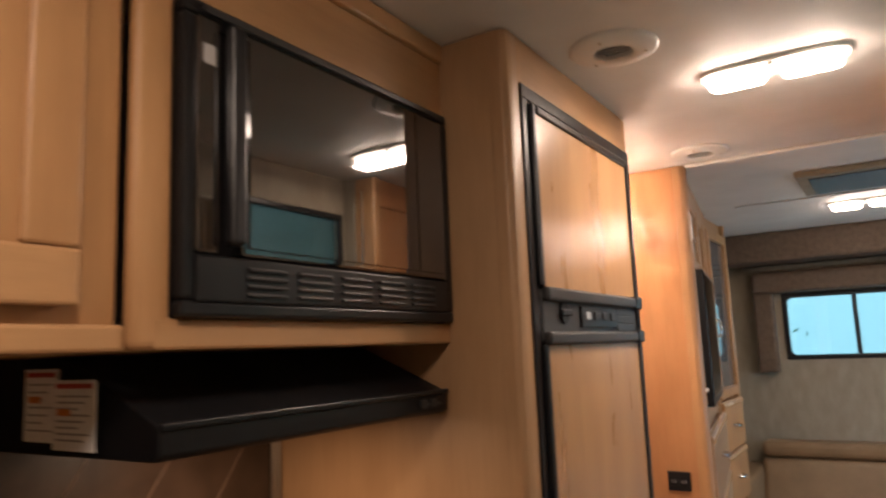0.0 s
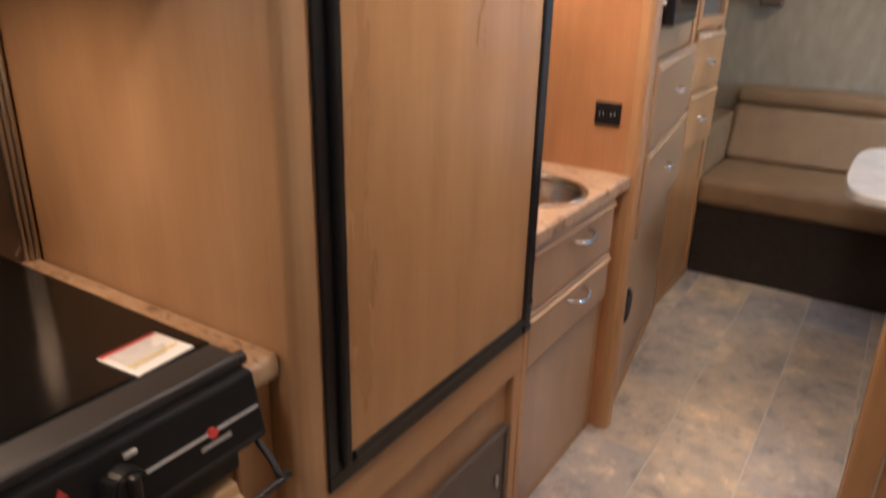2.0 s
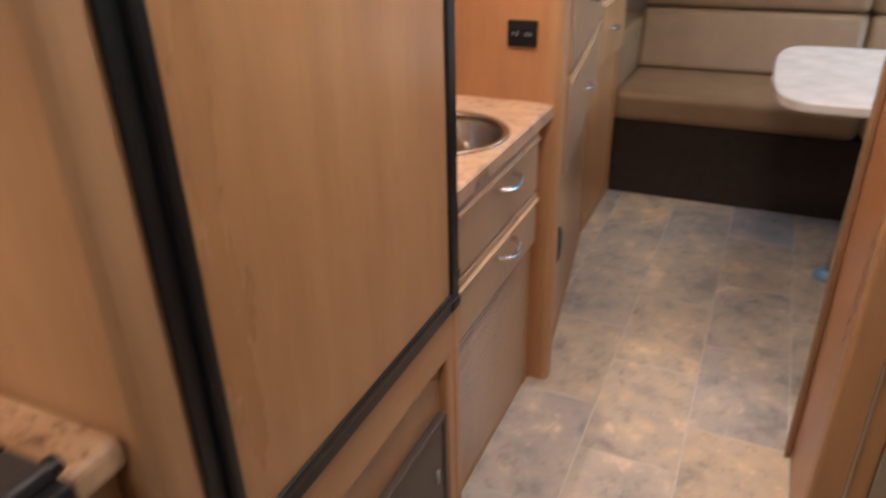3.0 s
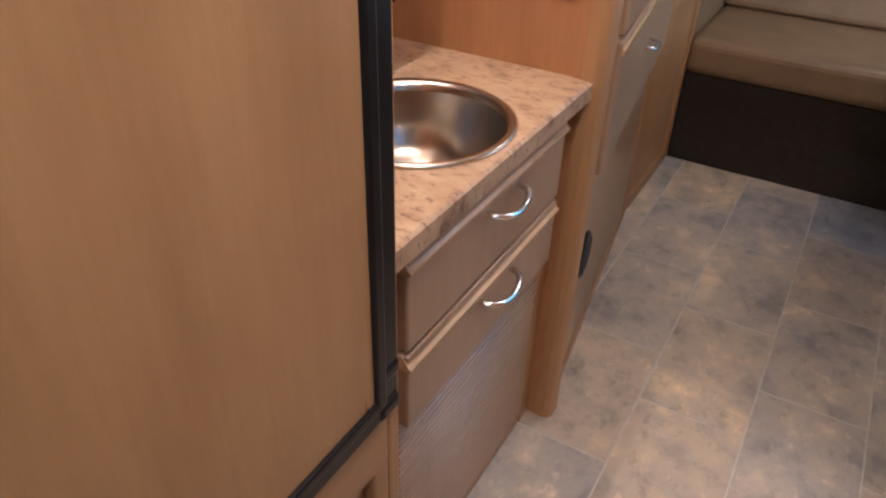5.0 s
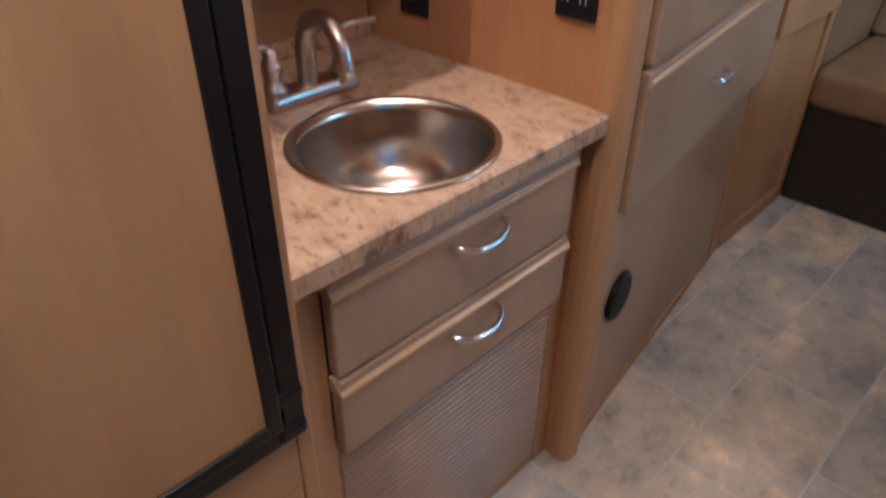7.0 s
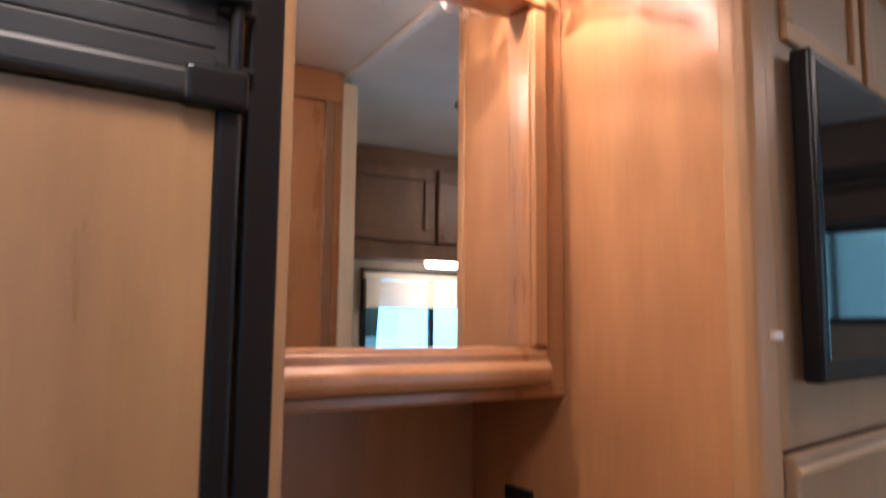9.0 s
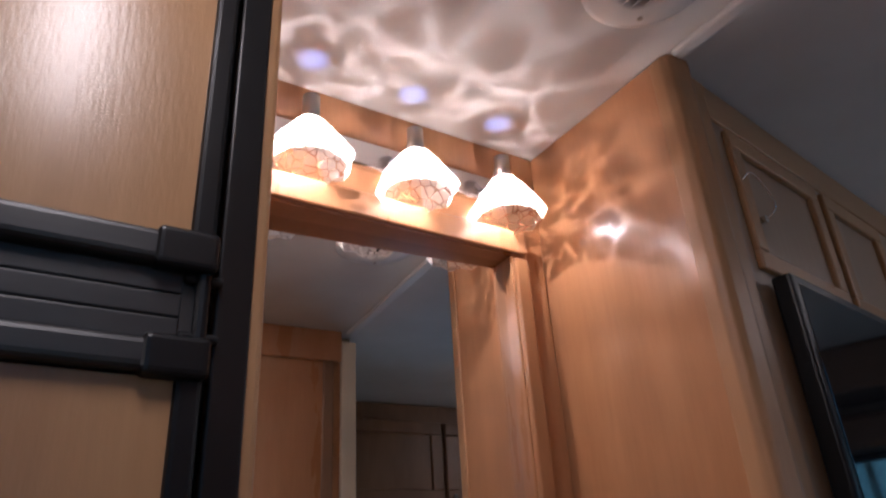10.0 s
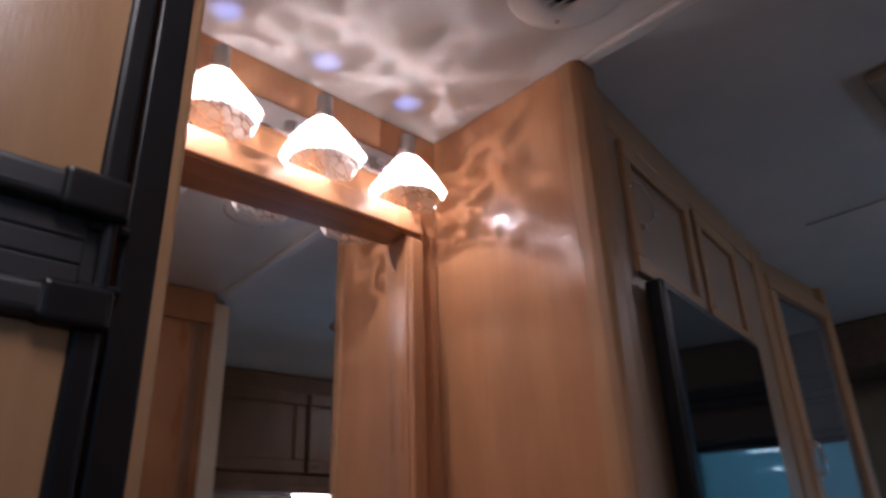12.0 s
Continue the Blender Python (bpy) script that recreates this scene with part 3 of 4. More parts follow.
MW = thing("microwave", (-0.35, -0.35, 1.46), "black built-in microwave with a glossy glass door", "microwave")
part("body", block(-0.55, -0.145, -0.636, -0.062, 1.462, 1.845, 0.002), M_MATBLACK, MW)
part("frame", ring_frame(-0.640, -0.058, 1.460, 1.846, 0.020, -0.145, -0.124, 0.005), M_BLACK, MW)
_d = part("door", block(-0.142, -0.120, -0.555, -0.082, 1.535, 1.826, 0.004), M_GLOSS, MW)
part("glass", block(-0.1205, -0.117, -0.545, -0.092, 1.545, 1.817, 0.001), M_GLOSS, _d, "glossy black door glass")
part("handle", block(-0.118, -0.100, -0.586, -0.562, 1.545, 1.82, 0.006, 3), M_BLACK, MW)
part("control_panel", block(-0.142, -0.120, -0.622, -0.590, 1.535, 1.826, 0.004), M_GLOSS, MW)
part("display", block(-0.1205, -0.1185, -0.615, -0.597, 1.765, 1.79, 0.001), M_SILVERPRINT, MW)
part("vent_panel", block(-0.142, -0.121, -0.622, -0.080, 1.478, 1.533, 0.003), M_BLACK, MW)
for g in range(5):
    for k in range(4):
        y = -0.545 + g * 0.088
        part("vent_slat", block(-0.1215, -0.117, y, y + 0.066, 1.486 + k * 0.0105, 1.4905 + k * 0.0105, 0.0015), M_GREYPL, MW)
part("top_strip", block(-0.1215, -0.117, -0.615, -0.085, 1.829, 1.8385, 0.001), M_GREYPL, MW)

HD = thing("range_hood", (-0.38, -0.36, 1.30), "black enamel range hood under the microwave cabinet", "range hood")
part("canopy", prism([(XL + 0.008, 1.30), (-0.152, 1.302), (-0.143, 1.308), (-0.143, 1.338), (-0.155, 1.345), (-0.33, 1.422), (XL + 0.008, 1.422)], "y", -0.650, -0.062, 0.003), M_MATBLACK, HD)
part("lip", block(-0.146, -0.139, -0.650, -0.062, 1.3365, 1.3445, 0.002), M_BLACK, HD, "worn bright front edge")
for y in (-0.15, -0.12):
    part("rocker_switch", block(-0.143, -0.1385, y, y + 0.018, 1.316, 1.330, 0.001), M_GREYPL, HD)
part("lamp_lens", block(-0.40, -0.28, -0.42, -0.30, 1.2975, 1.3008, 0.001), M_LENS, HD, "lit lens under the hood")
hood_lamp = new("hood_lamp", bpy.data.lights.new("hood_lamp", "AREA"))
hood_lamp.data.size, hood_lamp.data.energy, hood_lamp.data.color = 0.09, 1.0, (1.0, 0.72, 0.46)
hood_lamp.location = (-0.34, -0.36, 1.296)
part("badge", block(-0.143, -0.1415, -0.128, -0.085, 1.3185, 1.3235, 0.0004), M_GREYPL, HD)


def tag_card(y, x0, x1, z0, z1, n, group):
    c = thing("instruction_card", ((x0 + x1) / 2, y, z0), "white printed instruction card hanging by the range hood", "card", group)
    part("card", block(x0, x1, y - 0.001, y + 0.001, z0, z1, 0.0005), M_PAPERWHITE, c)
    part("heading", block(x0 + 0.006, x1 - 0.006, y - 0.0018, y - 0.0009, z1 - 0.010, z1 - 0.004, 0), M_REDPRINT, c)
    part("band", block(x0 + 0.010, x0 + 0.038, y - 0.0018, y - 0.0009, z1 - 0.042, z1 - 0.034, 0), M_ORANGE, c)
    for k in range(n):
        z = z1 - 0.018 - k * (z1 - z0 - 0.024) / n
        part("print_line", block(x0 + 0.008, x1 - 0.010 - 0.012 * (k % 3), y - 0.0016, y - 0.0009, z - 0.0022, z, 0), M_PRINT, c)


tag_card(-0.655, -0.411, -0.335, 1.318, 1.408, 7, "instruction cards")
tag_card(-0.660, -0.335, -0.247, 1.311, 1.394, 8, "instruction cards")

WT = thing("kitchen_worktop", (-0.33, -0.8, 0.81), "mottled brown stone-look kitchen worktop", "worktop")
part("slab", block(XL + 0.008, -0.022, -0.118, -0.0485, 0.808, 0.845, 0.010, 3), M_COUNTER, WT)
part("slab", block(XL + 0.008, -0.565, -0.67, -0.1175, 0.808, 0.8445, 0.003), M_COUNTER, WT)
part("slab", block(XL + 0.008, -0.022, -1.6, -0.667, 0.808, 0.845, 0.010, 3), M_COUNTER, WT)

BC = thing("kitchen_base_cabinet", (-0.32, -0.4, 0.0), "maple base cabinet below the stove", "cabinet")
part("carcass", block(XL + 0.004, -0.055, -1.6, -0.05, 0.0, 0.70, 0.002), M_MAPLE, BC)
part("filler", block(-0.30, -0.045, -0.114, -0.050, 0.0, 0.806, 0.004), M_MAPLE, BC)
for y0, y1 in ((-0.655, -0.128), (-1.2, -0.68)):
    d = part("door", block(-0.054, -0.030, y0, y1, 0.10, 0.690, 0.006, 3), M_GREYWOOD, BC)
    part("door_edge", prism([(-0.050, 0.664), (-0.016, 0.664), (-0.016, 0.674), (-0.026, 0.678), (-0.030, 0.692), (-0.050, 0.694)], "y", y0, y1, 0.001), M_LIT_EDGE, d)

ST = thing("cooktop", (-0.28, -0.39, 0.80), "black gas cooktop with a glass cover and two knobs", "stove")
part("body", block(-0.558, -0.030, -0.662, -0.120, 0.71, 0.862, 0.004), M_MATBLACK, ST)
part("glass_cover", block(-0.550, -0.060, -0.660, -0.122, 0.866, 0.880, 0.004), M_COOKGLASS, ST, "black glass cover")
part("front_strip", block(-0.0605, -0.010, -0.660, -0.122, 0.862, 0.879, 0.005, 3), M_GREYPL, ST, "dull metal front strip")
part("control_panel", prism([(-0.035, 0.772), (0.022, 0.780), (0.004, 0.862), (-0.035, 0.864)], "y", -0.662, -0.118, 0.004), M_BLACK, ST)
part("hinge", rod((-0.020, -0.126, 0.868), (-0.020, -0.112, 0.868), 0.009, n=12), M_BLACK, ST)
part("trim_line", prism([(0.0155, 0.820), (0.0168, 0.8205), (0.0155, 0.8235), (0.0145, 0.823)], "y", -0.655, -0.125, 0), M_SILVERPRINT, ST)
part("trim_line", prism([(0.0215, 0.787), (0.0225, 0.7875), (0.0215, 0.790), (0.021, 0.7895)], "y", -0.655, -0.125, 0), M_GREYPL, ST)
part("badge", rod((0.0135, -0.190, 0.8205), (0.0185, -0.190, 0.8215), 0.006, n=14), M_REDPRINT, ST, "small red round badge")
part("badge_bar", prism([(0.0175, 0.806), (0.0188, 0.8065), (0.0175, 0.811), (0.0165, 0.8105)], "y", -0.207, -0.167, 0), M_PRINT, ST)
for y in (-0.300, -0.425, -0.550):
    k = part("knob", rod((0.012, y, 0.822), (0.040, y, 0.828), 0.024, 0.020, 24, bevel=0.003), M_BLACK, ST)
    part("grip", block(0.038, 0.048, y - 0.005, y + 0.005, 0.806, 0.849, 0.003), M_BLACK, k)
    part("flame_mark", block(0.0105, 0.0135, y + 0.010, y + 0.024, 0.8475, 0.8525, 0.0005), M_SILVERPRINT, ST)
part("warning_mark", prism([(-0.357, 0.841), (-0.345, 0.841), (-0.351, 0.850)], "x", 0.004, 0.0105, 0), M_REDPRINT, ST, "red printed triangle")
part("rail", tube([(0.012, -0.650, 0.775), (0.052, -0.645, 0.748), (0.055, -0.60, 0.738), (0.055, -0.16, 0.738), (0.050, -0.132, 0.745), (0.012, -0.128, 0.776)], 0.0042), M_BLACK, ST, "black wire towel rail")
LB = thing("stove_card", (-0.094, -0.18, 0.88), "white printed card lying on the cooktop glass", "card")
_xf = Matrix.Translation((-0.094, -0.185, 0.8815)) @ Matrix.Rotation(radians(4), 4, "Z")
part("card", block(-0.034, 0.034, -0.039, 0.039, -0.001, 0.0008, 0.0004), M_PAPERWHITE, LB, xf=_xf)
part("band", block(-0.034, -0.028, -0.037, 0.037, 0.0009, 0.0013, 0), M_REDPRINT, LB, xf=_xf)
part("band", block(0.010, 0.014, -0.033, 0.033, 0.0009, 0.0013, 0), M_YELLOW, LB, xf=_xf)
for k in range(6):
    part("print_line", block(-0.024 + k * 0.008, -0.0215 + k * 0.008, -0.032, 0.026 - 0.006 * (k % 3), 0.0009, 0.0012, 0), M_PRINT, LB, xf=_xf)

# ---- vanity alcove ----
setting("wall_alcove", block(XL, -0.575, 0.638, 1.233, 0, CEIL, 0), M_SIDE, "plain brown wall behind the basin")
PW = thing("partition", (-0.3, 1.26, 0), "maple partition wall beside the vanity", "partition", kind="structure")
part("panel", block(XL + 0.002, -0.012, 1.235, 1.283, 0.0, CEIL - 0.001, 0.002), M_CHERRY, PW)
part("edge_post", prism([(-0.03, 1.232), (-0.008, 1.232), (0.004, 1.238), (0.008, 1.248), (0.008, 1.276), (0.004, 1.286), (-0.008, 1.290), (-0.03, 1.290)], "z", 0.0, CEIL - 0.002, 0.003), M_MAPLE, PW)

VC = thing("vanity_cabinet", (-0.3, 0.94, 0), "maple vanity cabinet with two drawer fronts and a ribbed door", "cabinet")
part("carcass", block(-0.57, -0.066, 0.640, 1.231, 0.0, 0.60, 0.001), M_MAPLE, VC)
part("face_stile", block(-0.068, -0.048, 0.640, 0.700, 0.0, 0.772, 0.003), M_MAPLE, VC)
part("face_stile", block(-0.068, -0.048, 1.190, 1.231, 0.0, 0.772, 0.003), M_MAPLE, VC)
part("face_rail", block(-0.068, -0.050, 0.699, 1.191, 0.745, 0.772, 0.002), M_MAPLE_Y, VC)
part("kick_rail", block(-0.068, -0.050, 0.699, 1.191, 0.0, 0.026, 0.002), M_MAPLE_Y, VC)


def vanity_front(z0, z1):
    d = part("drawer_front", block(-0.049, -0.028, 0.700, 1.190, z0, z1, 0.004, 2), M_GREYWOOD, VC)
    part("top_edge", prism([(-0.048, z1 - 0.024), (-0.0225, z1 - 0.024), (-0.0225, z1 - 0.018), (-0.027, z1 - 0.015), (-0.029, z1 - 0.010), (-0.037, z1 + 0.001), (-0.048, z1 + 0.002)], "y", 0.6985, 1.1915, 0.0008), M_LIT_EDGE, d, "moulded top edge, coloured lighter as if lit")
    part("bow_handle", tube([(-0.030, 0.902, z1 - 0.041), (-0.012, 0.906, z1 - 0.042), (0.0, 0.925, z1 - 0.046), (0.004, 0.955, z1 - 0.049), (0.0, 0.985, z1 - 0.046), (-0.012, 1.002, z1 - 0.042), (-0.030, 1.006, z1 - 0.041)], 0.0052, 12), M_CHROME, d, "chrome bow handle")
    return d


vanity_front(0.606, 0.755)
vanity_front(0.462, 0.597)
DR = part("tambour_door", block(-0.062, -0.050, 0.700, 1.190, 0.026, 0.460, 0.001), M_GREYWOOD, VC, "ribbed roll door")
for k in range(30):
    z = 0.034 + k * 0.0142
    part("rib", block(-0.052, -0.0455, 0.703, 1.187, z, z + 0.0115, 0.0022, 1), M_GREYWOOD, DR)

VT = thing("vanity_worktop", (-0.29, 0.94, 0.77), "mottled brown stone-look vanity top", "worktop")
SX, SY, SRX, SRY = -0.173, 0.935, 0.153, 0.155


def top_with_hole():
    bm = bmesh.new()
    x0, x1, y0, y1, n = -0.573, -0.008, 0.639, 1.233, 48
    def rect(a, inset):
        c, s = math.cos(a), math.sin(a)
        tx = ((x1 - inset - SX) if c > 0 else (SX - x0)) / abs(c) if abs(c) > 1e-6 else 9
        ty = ((y1 - SY) if s > 0 else (SY - y0)) / abs(s) if abs(s) > 1e-6 else 9
        t = min(tx, ty)
        return SX + c * t, SY + s * t
    corner = [math.atan2(yy - SY, xx - SX) for xx in (x0, x1) for yy in (y0, y1)]
    angs = sorted({2 * math.pi * k / n - math.pi for k in range(n)} | set(corner))
    rings = []
    for z, kind in ((0.770, "in"), (0.808, "in"), (0.808, "top"), (0.803, "edge"), (0.775, "edge"), (0.770, "top")):
        ring = []
        for a in angs:
            if kind == "in":
                p = (SX + 0.94 * SRX * math.cos(a), SY + 0.94 * SRY * math.sin(a))
            else:
                p = rect(a, 0.005 if kind == "top" else 0.0)
            ring.append(bm.verts.new((*p, z)))
        rings.append(ring)
    for u, v in zip(rings, rings[1:] + rings[:1]):
        for k in range(len(angs)):
            bm.faces.new((u[k], u[(k + 1) % len(angs)], v[(k + 1) % len(angs)], v[k]))
    bmesh.ops.recalc_face_normals(bm, faces=bm.faces[:])
    return bm


part("slab", top_with_hole(), M_COUNTER, VT)
part("backsplash_lip", block(-0.574, -0.562, 0.640, 1.232, 0.8085, 0.838, 0.003), M_COUNTER, VT)

SK = thing("basin", (SX, SY, 0.70), "oval stainless steel basin set in the vanity top", "sink")
part("bowl", lathe([(1.0, 0.1085), (1.0, 0.1115), (0.97, 0.1145), (0.93, 0.1135), (0.885, 0.108), (0.872, 0.098), (0.85, 0.07), (0.78, 0.03), (0.64, -0.004), (0.42, -0.020), (0.16, -0.026), (0.16, -0.029), (0.43, -0.023), (0.66, -0.007), (0.80, 0.028), (0.87, 0.07), (0.895, 0.1)], 64, at=(SX, SY, 0.70), sx=SRX, sy=SRY, closed=True), M_STEEL, SK)
part("drain", lathe([(0.024, -0.027), (0.024, -0.0235), (0.020, -0.0225), (0.016, -0.026)], 24, at=(SX, SY, 0.70)), M_CHROME, SK)

FA = thing("faucet", (-0.385, 0.95, 0.808), "brushed nickel two-handle faucet behind the basin", "faucet")
part("base_plate", block(-0.412, -0.360, 0.865, 1.035, 0.8082, 0.834, 0.009, 3), M_NICKEL, FA)
for y, s in ((0.885, -1), (1.015, 1)):
    h = part("handle_post", lathe([(0.021, 0.0), (0.021, 0.010), (0.015, 0.016), (0.013, 0.030), (0.017, 0.038), (0.017, 0.048), (0.011, 0.054), (0.012, 0.066), (0.004, 0.074)], 20, at=(-0.386, y, 0.832)), M_NICKEL, FA)
    part("lever", tube([(-0.386, y, 0.896), (-0.386, y + s * 0.012, 0.906), (-0.384, y + s * 0.035, 0.908), (-0.382, y + s * 0.072, 0.906)], 0.006, 10), M_NICKEL, h)
part("spout", tube([(-0.388, 0.95, 0.828), (-0.388, 0.95, 0.895), (-0.372, 0.95, 0.930), (-0.335, 0.95, 0.940), (-0.300, 0.95, 0.915), (-0.288, 0.95, 0.872)], 0.014, 14, radii=(0.017, 0.0125)), M_NICKEL, FA)
part("aerator", rod((-0.2885, 0.95, 0.874), (-0.286, 0.95, 0.860), 0.0145, n=16), M_NICKEL, FA)
part("lift_rod", rod((-0.402, 0.95, 0.83), (-0.404, 0.95, 0.915), 0.003, n=8), M_NICKEL, FA)


def outlet(name, x, z, w, h, label):
    o = thing(name, (x, 1.234, z - h / 2), label, "outlet")
    part("plate", block(x - w / 2, x + w / 2, 1.226, 1.2345, z - h / 2, z + h / 2, 0.003), M_BLACK, o)
    for d in (-1, 1):
        c = (x + d * w * 0.22, z) if w >= h else (x, z + d * h * 0.22)
        part("socket", block(c[0] - 0.013, c[0] + 0.013, 1.223, 1.2265, c[1] - 0.014, c[1] + 0.014, 0.002), M_MATBLACK, o)
        for e in (-0.005, 0.005):
            part("slot", block(c[0] + e - 0.001, c[0] + e + 0.001, 1.2224, 1.2236, c[1] - 0.005, c[1] + 0.005, 0), M_SILVERPRINT, o)


outlet("double_outlet", -0.090, 0.966, 0.072, 0.060, "black twin outlet on the alcove partition")
outlet("wall_switch", -0.438, 0.930, 0.070, 0.115, "black upright outlet beside the basin")

# mirror cabinet above the basin
XM = -0.325
MC = thing("mirror_cabinet", (-0.45, 0.94, 1.14), "maple cabinet with a mirrored door above the basin", "cabinet")
part("carcass", block(-0.574, XM - 0.060, 0.638, 1.2335, 1.154, CEIL - 0.001, 0.001), M_CHERRY, MC)
part("bottom_rail", block(XM - 0.060, XM - 0.001, 0.638, 1.2335, 1.149, 1.168, 0.004), M_CHERRY, MC)
part("sill", prism([(XM - 0.001, 1.168), (XM + 0.026, 1.171), (XM + 0.034, 1.182), (XM + 0.034, 1.197), (XM + 0.024, 1.208), (XM - 0.001, 1.208)], "y", 0.638, 1.178, 0.004), M_CHERRY, MC)
part("stile", block(XM - 0.060, XM - 0.002, 1.188, 1.2335, 1.168, CEIL - 0.001, 0.002), M_CHERRY, MC)
part("top_panel", block(XM - 0.060, XM - 0.003, 0.638, 1.189, 1.823, CEIL - 0.001, 0.002), M_CHERRY, MC)
_d = part("mirror_door", block(XM - 0.058, XM - 0.048, 0.670, 1.184, 1.178, 1.820, 0.001), M_CHERRY, MC)
for _y, _z in (((0.668, 1.186), (1.772, 1.822)), ((0.668, 1.186), (1.176, 1.228)), ((0.668, 0.728), (1.228, 1.772)), ((1.150, 1.186), (1.228, 1.772))):
    part("frame_bar", block(XM - 0.047, XM + 0.012, *_y, *_z, 0.003), M_CHERRY, _d)
    part("frame_lip", block(XM + 0.0105, XM + 0.021, _y[0] + 0.002, _y[1] - 0.006, _z[0] + 0.002, _z[1] - 0.006, 0.004, 3), M_CHERRY, _d)
# the glass sits a little askew in its rebate
_tilt = Matrix.Translation((XM - 0.0235, 0.932, 0)) @ Matrix.Rotation(radians(-2.3), 4, "Z") @ Matrix.Translation((-XM, -0.932, 0))
part("mirror", block(XM - 0.004, XM, 0.722, 1.156, 1.222, 1.778, 0.0005), M_MIRROR, _d, "clear mirror glass", xf=_tilt)
part("bow_handle", tube([(XM + 0.019, 0.712, 1.436), (XM + 0.036, 0.712, 1.442), (XM + 0.044, 0.712, 1.480), (XM + 0.036, 0.712, 1.518), (XM + 0.019, 0.712, 1.524)], 0.005, 12), M_CHROME, _d, "chrome bow handle")

# three-lamp vanity light
VL = thing("vanity_light", (XM, 0.955, 1.88), "three-lamp vanity light with lit pressed-glass shades", "light")
part("back_plate", block(XM - 0.0025, XM + 0.012, 0.70, 1.200, 1.868, 1.915, 0.004), M_CHROME, VL, "mirror-bright chrome back plate")
LAMPS = (0.774, 0.946, 1.114)
for y in LAMPS:
    a = part("arm", tube([(XM + 0.01, y, 1.892), (XM + 0.03, y, 1.899), (-0.285, y, 1.912), (-0.277, y, 1.913)], 0.0045), M_CHROME, VL)
    part("socket_cap", lathe([(0.0095, 1.884), (0.0125, 1.884), (0.0125, 1.926), (0.0095, 1.926)], 24, at=(-0.266, y, 0), closed=True), M_NICKEL, VL)
    part("gallery", lathe([(0.0015, 1.884), (0.0135, 1.884), (0.0135, 1.887), (0.0015, 1.887)], 24, at=(-0.266, y, 0), closed=True), M_NICKEL, VL)
    up = new("socket_glow", bpy.data.lights.new("socket_glow", "SPOT"))
    up.data.energy, up.data.color, up.data.spot_size, up.data.spot_blend, up.data.shadow_soft_size = 0.42, (0.42, 0.52, 1.0), radians(46), 1.0, 0.004
    up.matrix_world = look((-0.266, y, 1.924), (-0.264, y, 2.2))
    m = bmesh.new()
    rings = []
    for r, z, f in ((0.013, 1.8855, 0.0), (0.022, 1.880, 0.02), (0.042, 1.855, 0.05), (0.062, 1.828, 0.09), (0.065, 1.819, 0.10), (0.055, 1.803, 0.10)):
        rings.append([m.verts.new((-0.266 + r * (1.0 - f * (k % 2)) * math.cos(2 * math.pi * (k + 0.3) / 16), y + r * (1.0 - f * (k % 2)) * math.sin(2 * math.pi * (k + 0.3) / 16), z + 0.005 * (k % 2) * (z < 1.81))) for k in range(16)])
    for u, v in zip(rings, rings[1:]):
        for k in range(16):
            m.faces.new((u[k], u[(k + 1) % 16], v[(k + 1) % 16], v[k]))
    s = part("shade", m, M_SHADE, VL, "faceted pressed-glass shade")
    part("bulb", lathe([(0.0006, 0.0029), (0.0021, 0.0021), (0.0030, 0.0), (0.0021, -0.0021), (0.0006, -0.0029)], 14, at=(-0.266, y, 1.848)), M_BULB, VL, "lit bulb")
    part("bulb_neck", rod((-0.266, y, 1.8505), (-0.266, y, 1.886), 0.0016, n=8), M_NICKEL, VL)

# ---- ceiling fittings ----


def oval(x, y, a, b, n=28, p=0.5):
    """A rounded rectangle about x, y."""
    c = [2 * math.pi * k / n for k in range(n)]
    return [(x + a * math.copysign(abs(math.cos(t)) ** p, math.cos(t)), y + b * math.copysign(abs(math.sin(t)) ** p, math.sin(t))) for t in c]


def ceiling_light(x, y, label, watt):
    c = thing("ceiling_light", (x, y, CEIL - 0.03), label, "light", "ceiling lights")
    part("base", prism(oval(x, y, 0.150, 0.048), "z", CEIL - 0.010, CEIL - 0.0005, 0.003), M_WHITEPL, c)
    for d in (-0.074, 0.074):
        part("diffuser", prism(oval(x + d, y, 0.060, 0.034), "z", CEIL - 0.034, CEIL - 0.011, 0.010, seg=3), M_DIFFUSER, c, "lit frosted diffuser")
    lamp = new("ceiling_lamp", bpy.data.lights.new("ceiling_lamp", "AREA"))
    lamp.data.shape, lamp.data.size, lamp.data.size_y, lamp.data.energy, lamp.data.color = "RECTANGLE", 0.27, 0.07, watt, (1.0, 0.87, 0.71)
    lamp.location = (x, y, CEIL - 0.037)
    part("switch", block(x - 0.006, x + 0.006, y - 0.046, y - 0.036, CEIL - 0.017, CEIL - 0.011, 0.002), M_WHITEPL, c)


ceiling_light(0.385, 0.465, "twin lit ceiling light in the passage", LIGHT_WATT)
ceiling_light(0.500, 2.43, "twin lit ceiling light before the sofa", LIGHT_WATT * 0.13)
ceiling_light(0.800, 2.42, "twin lit ceiling light beside the dinette", LIGHT_WATT * 0.10)
# unseen fixture, added only to lift the dark kitchen end
ceiling_light(0.40, -1.10, "unseen twin ceiling light added to brighten the kitchen", LIGHT_WATT * 0.85)


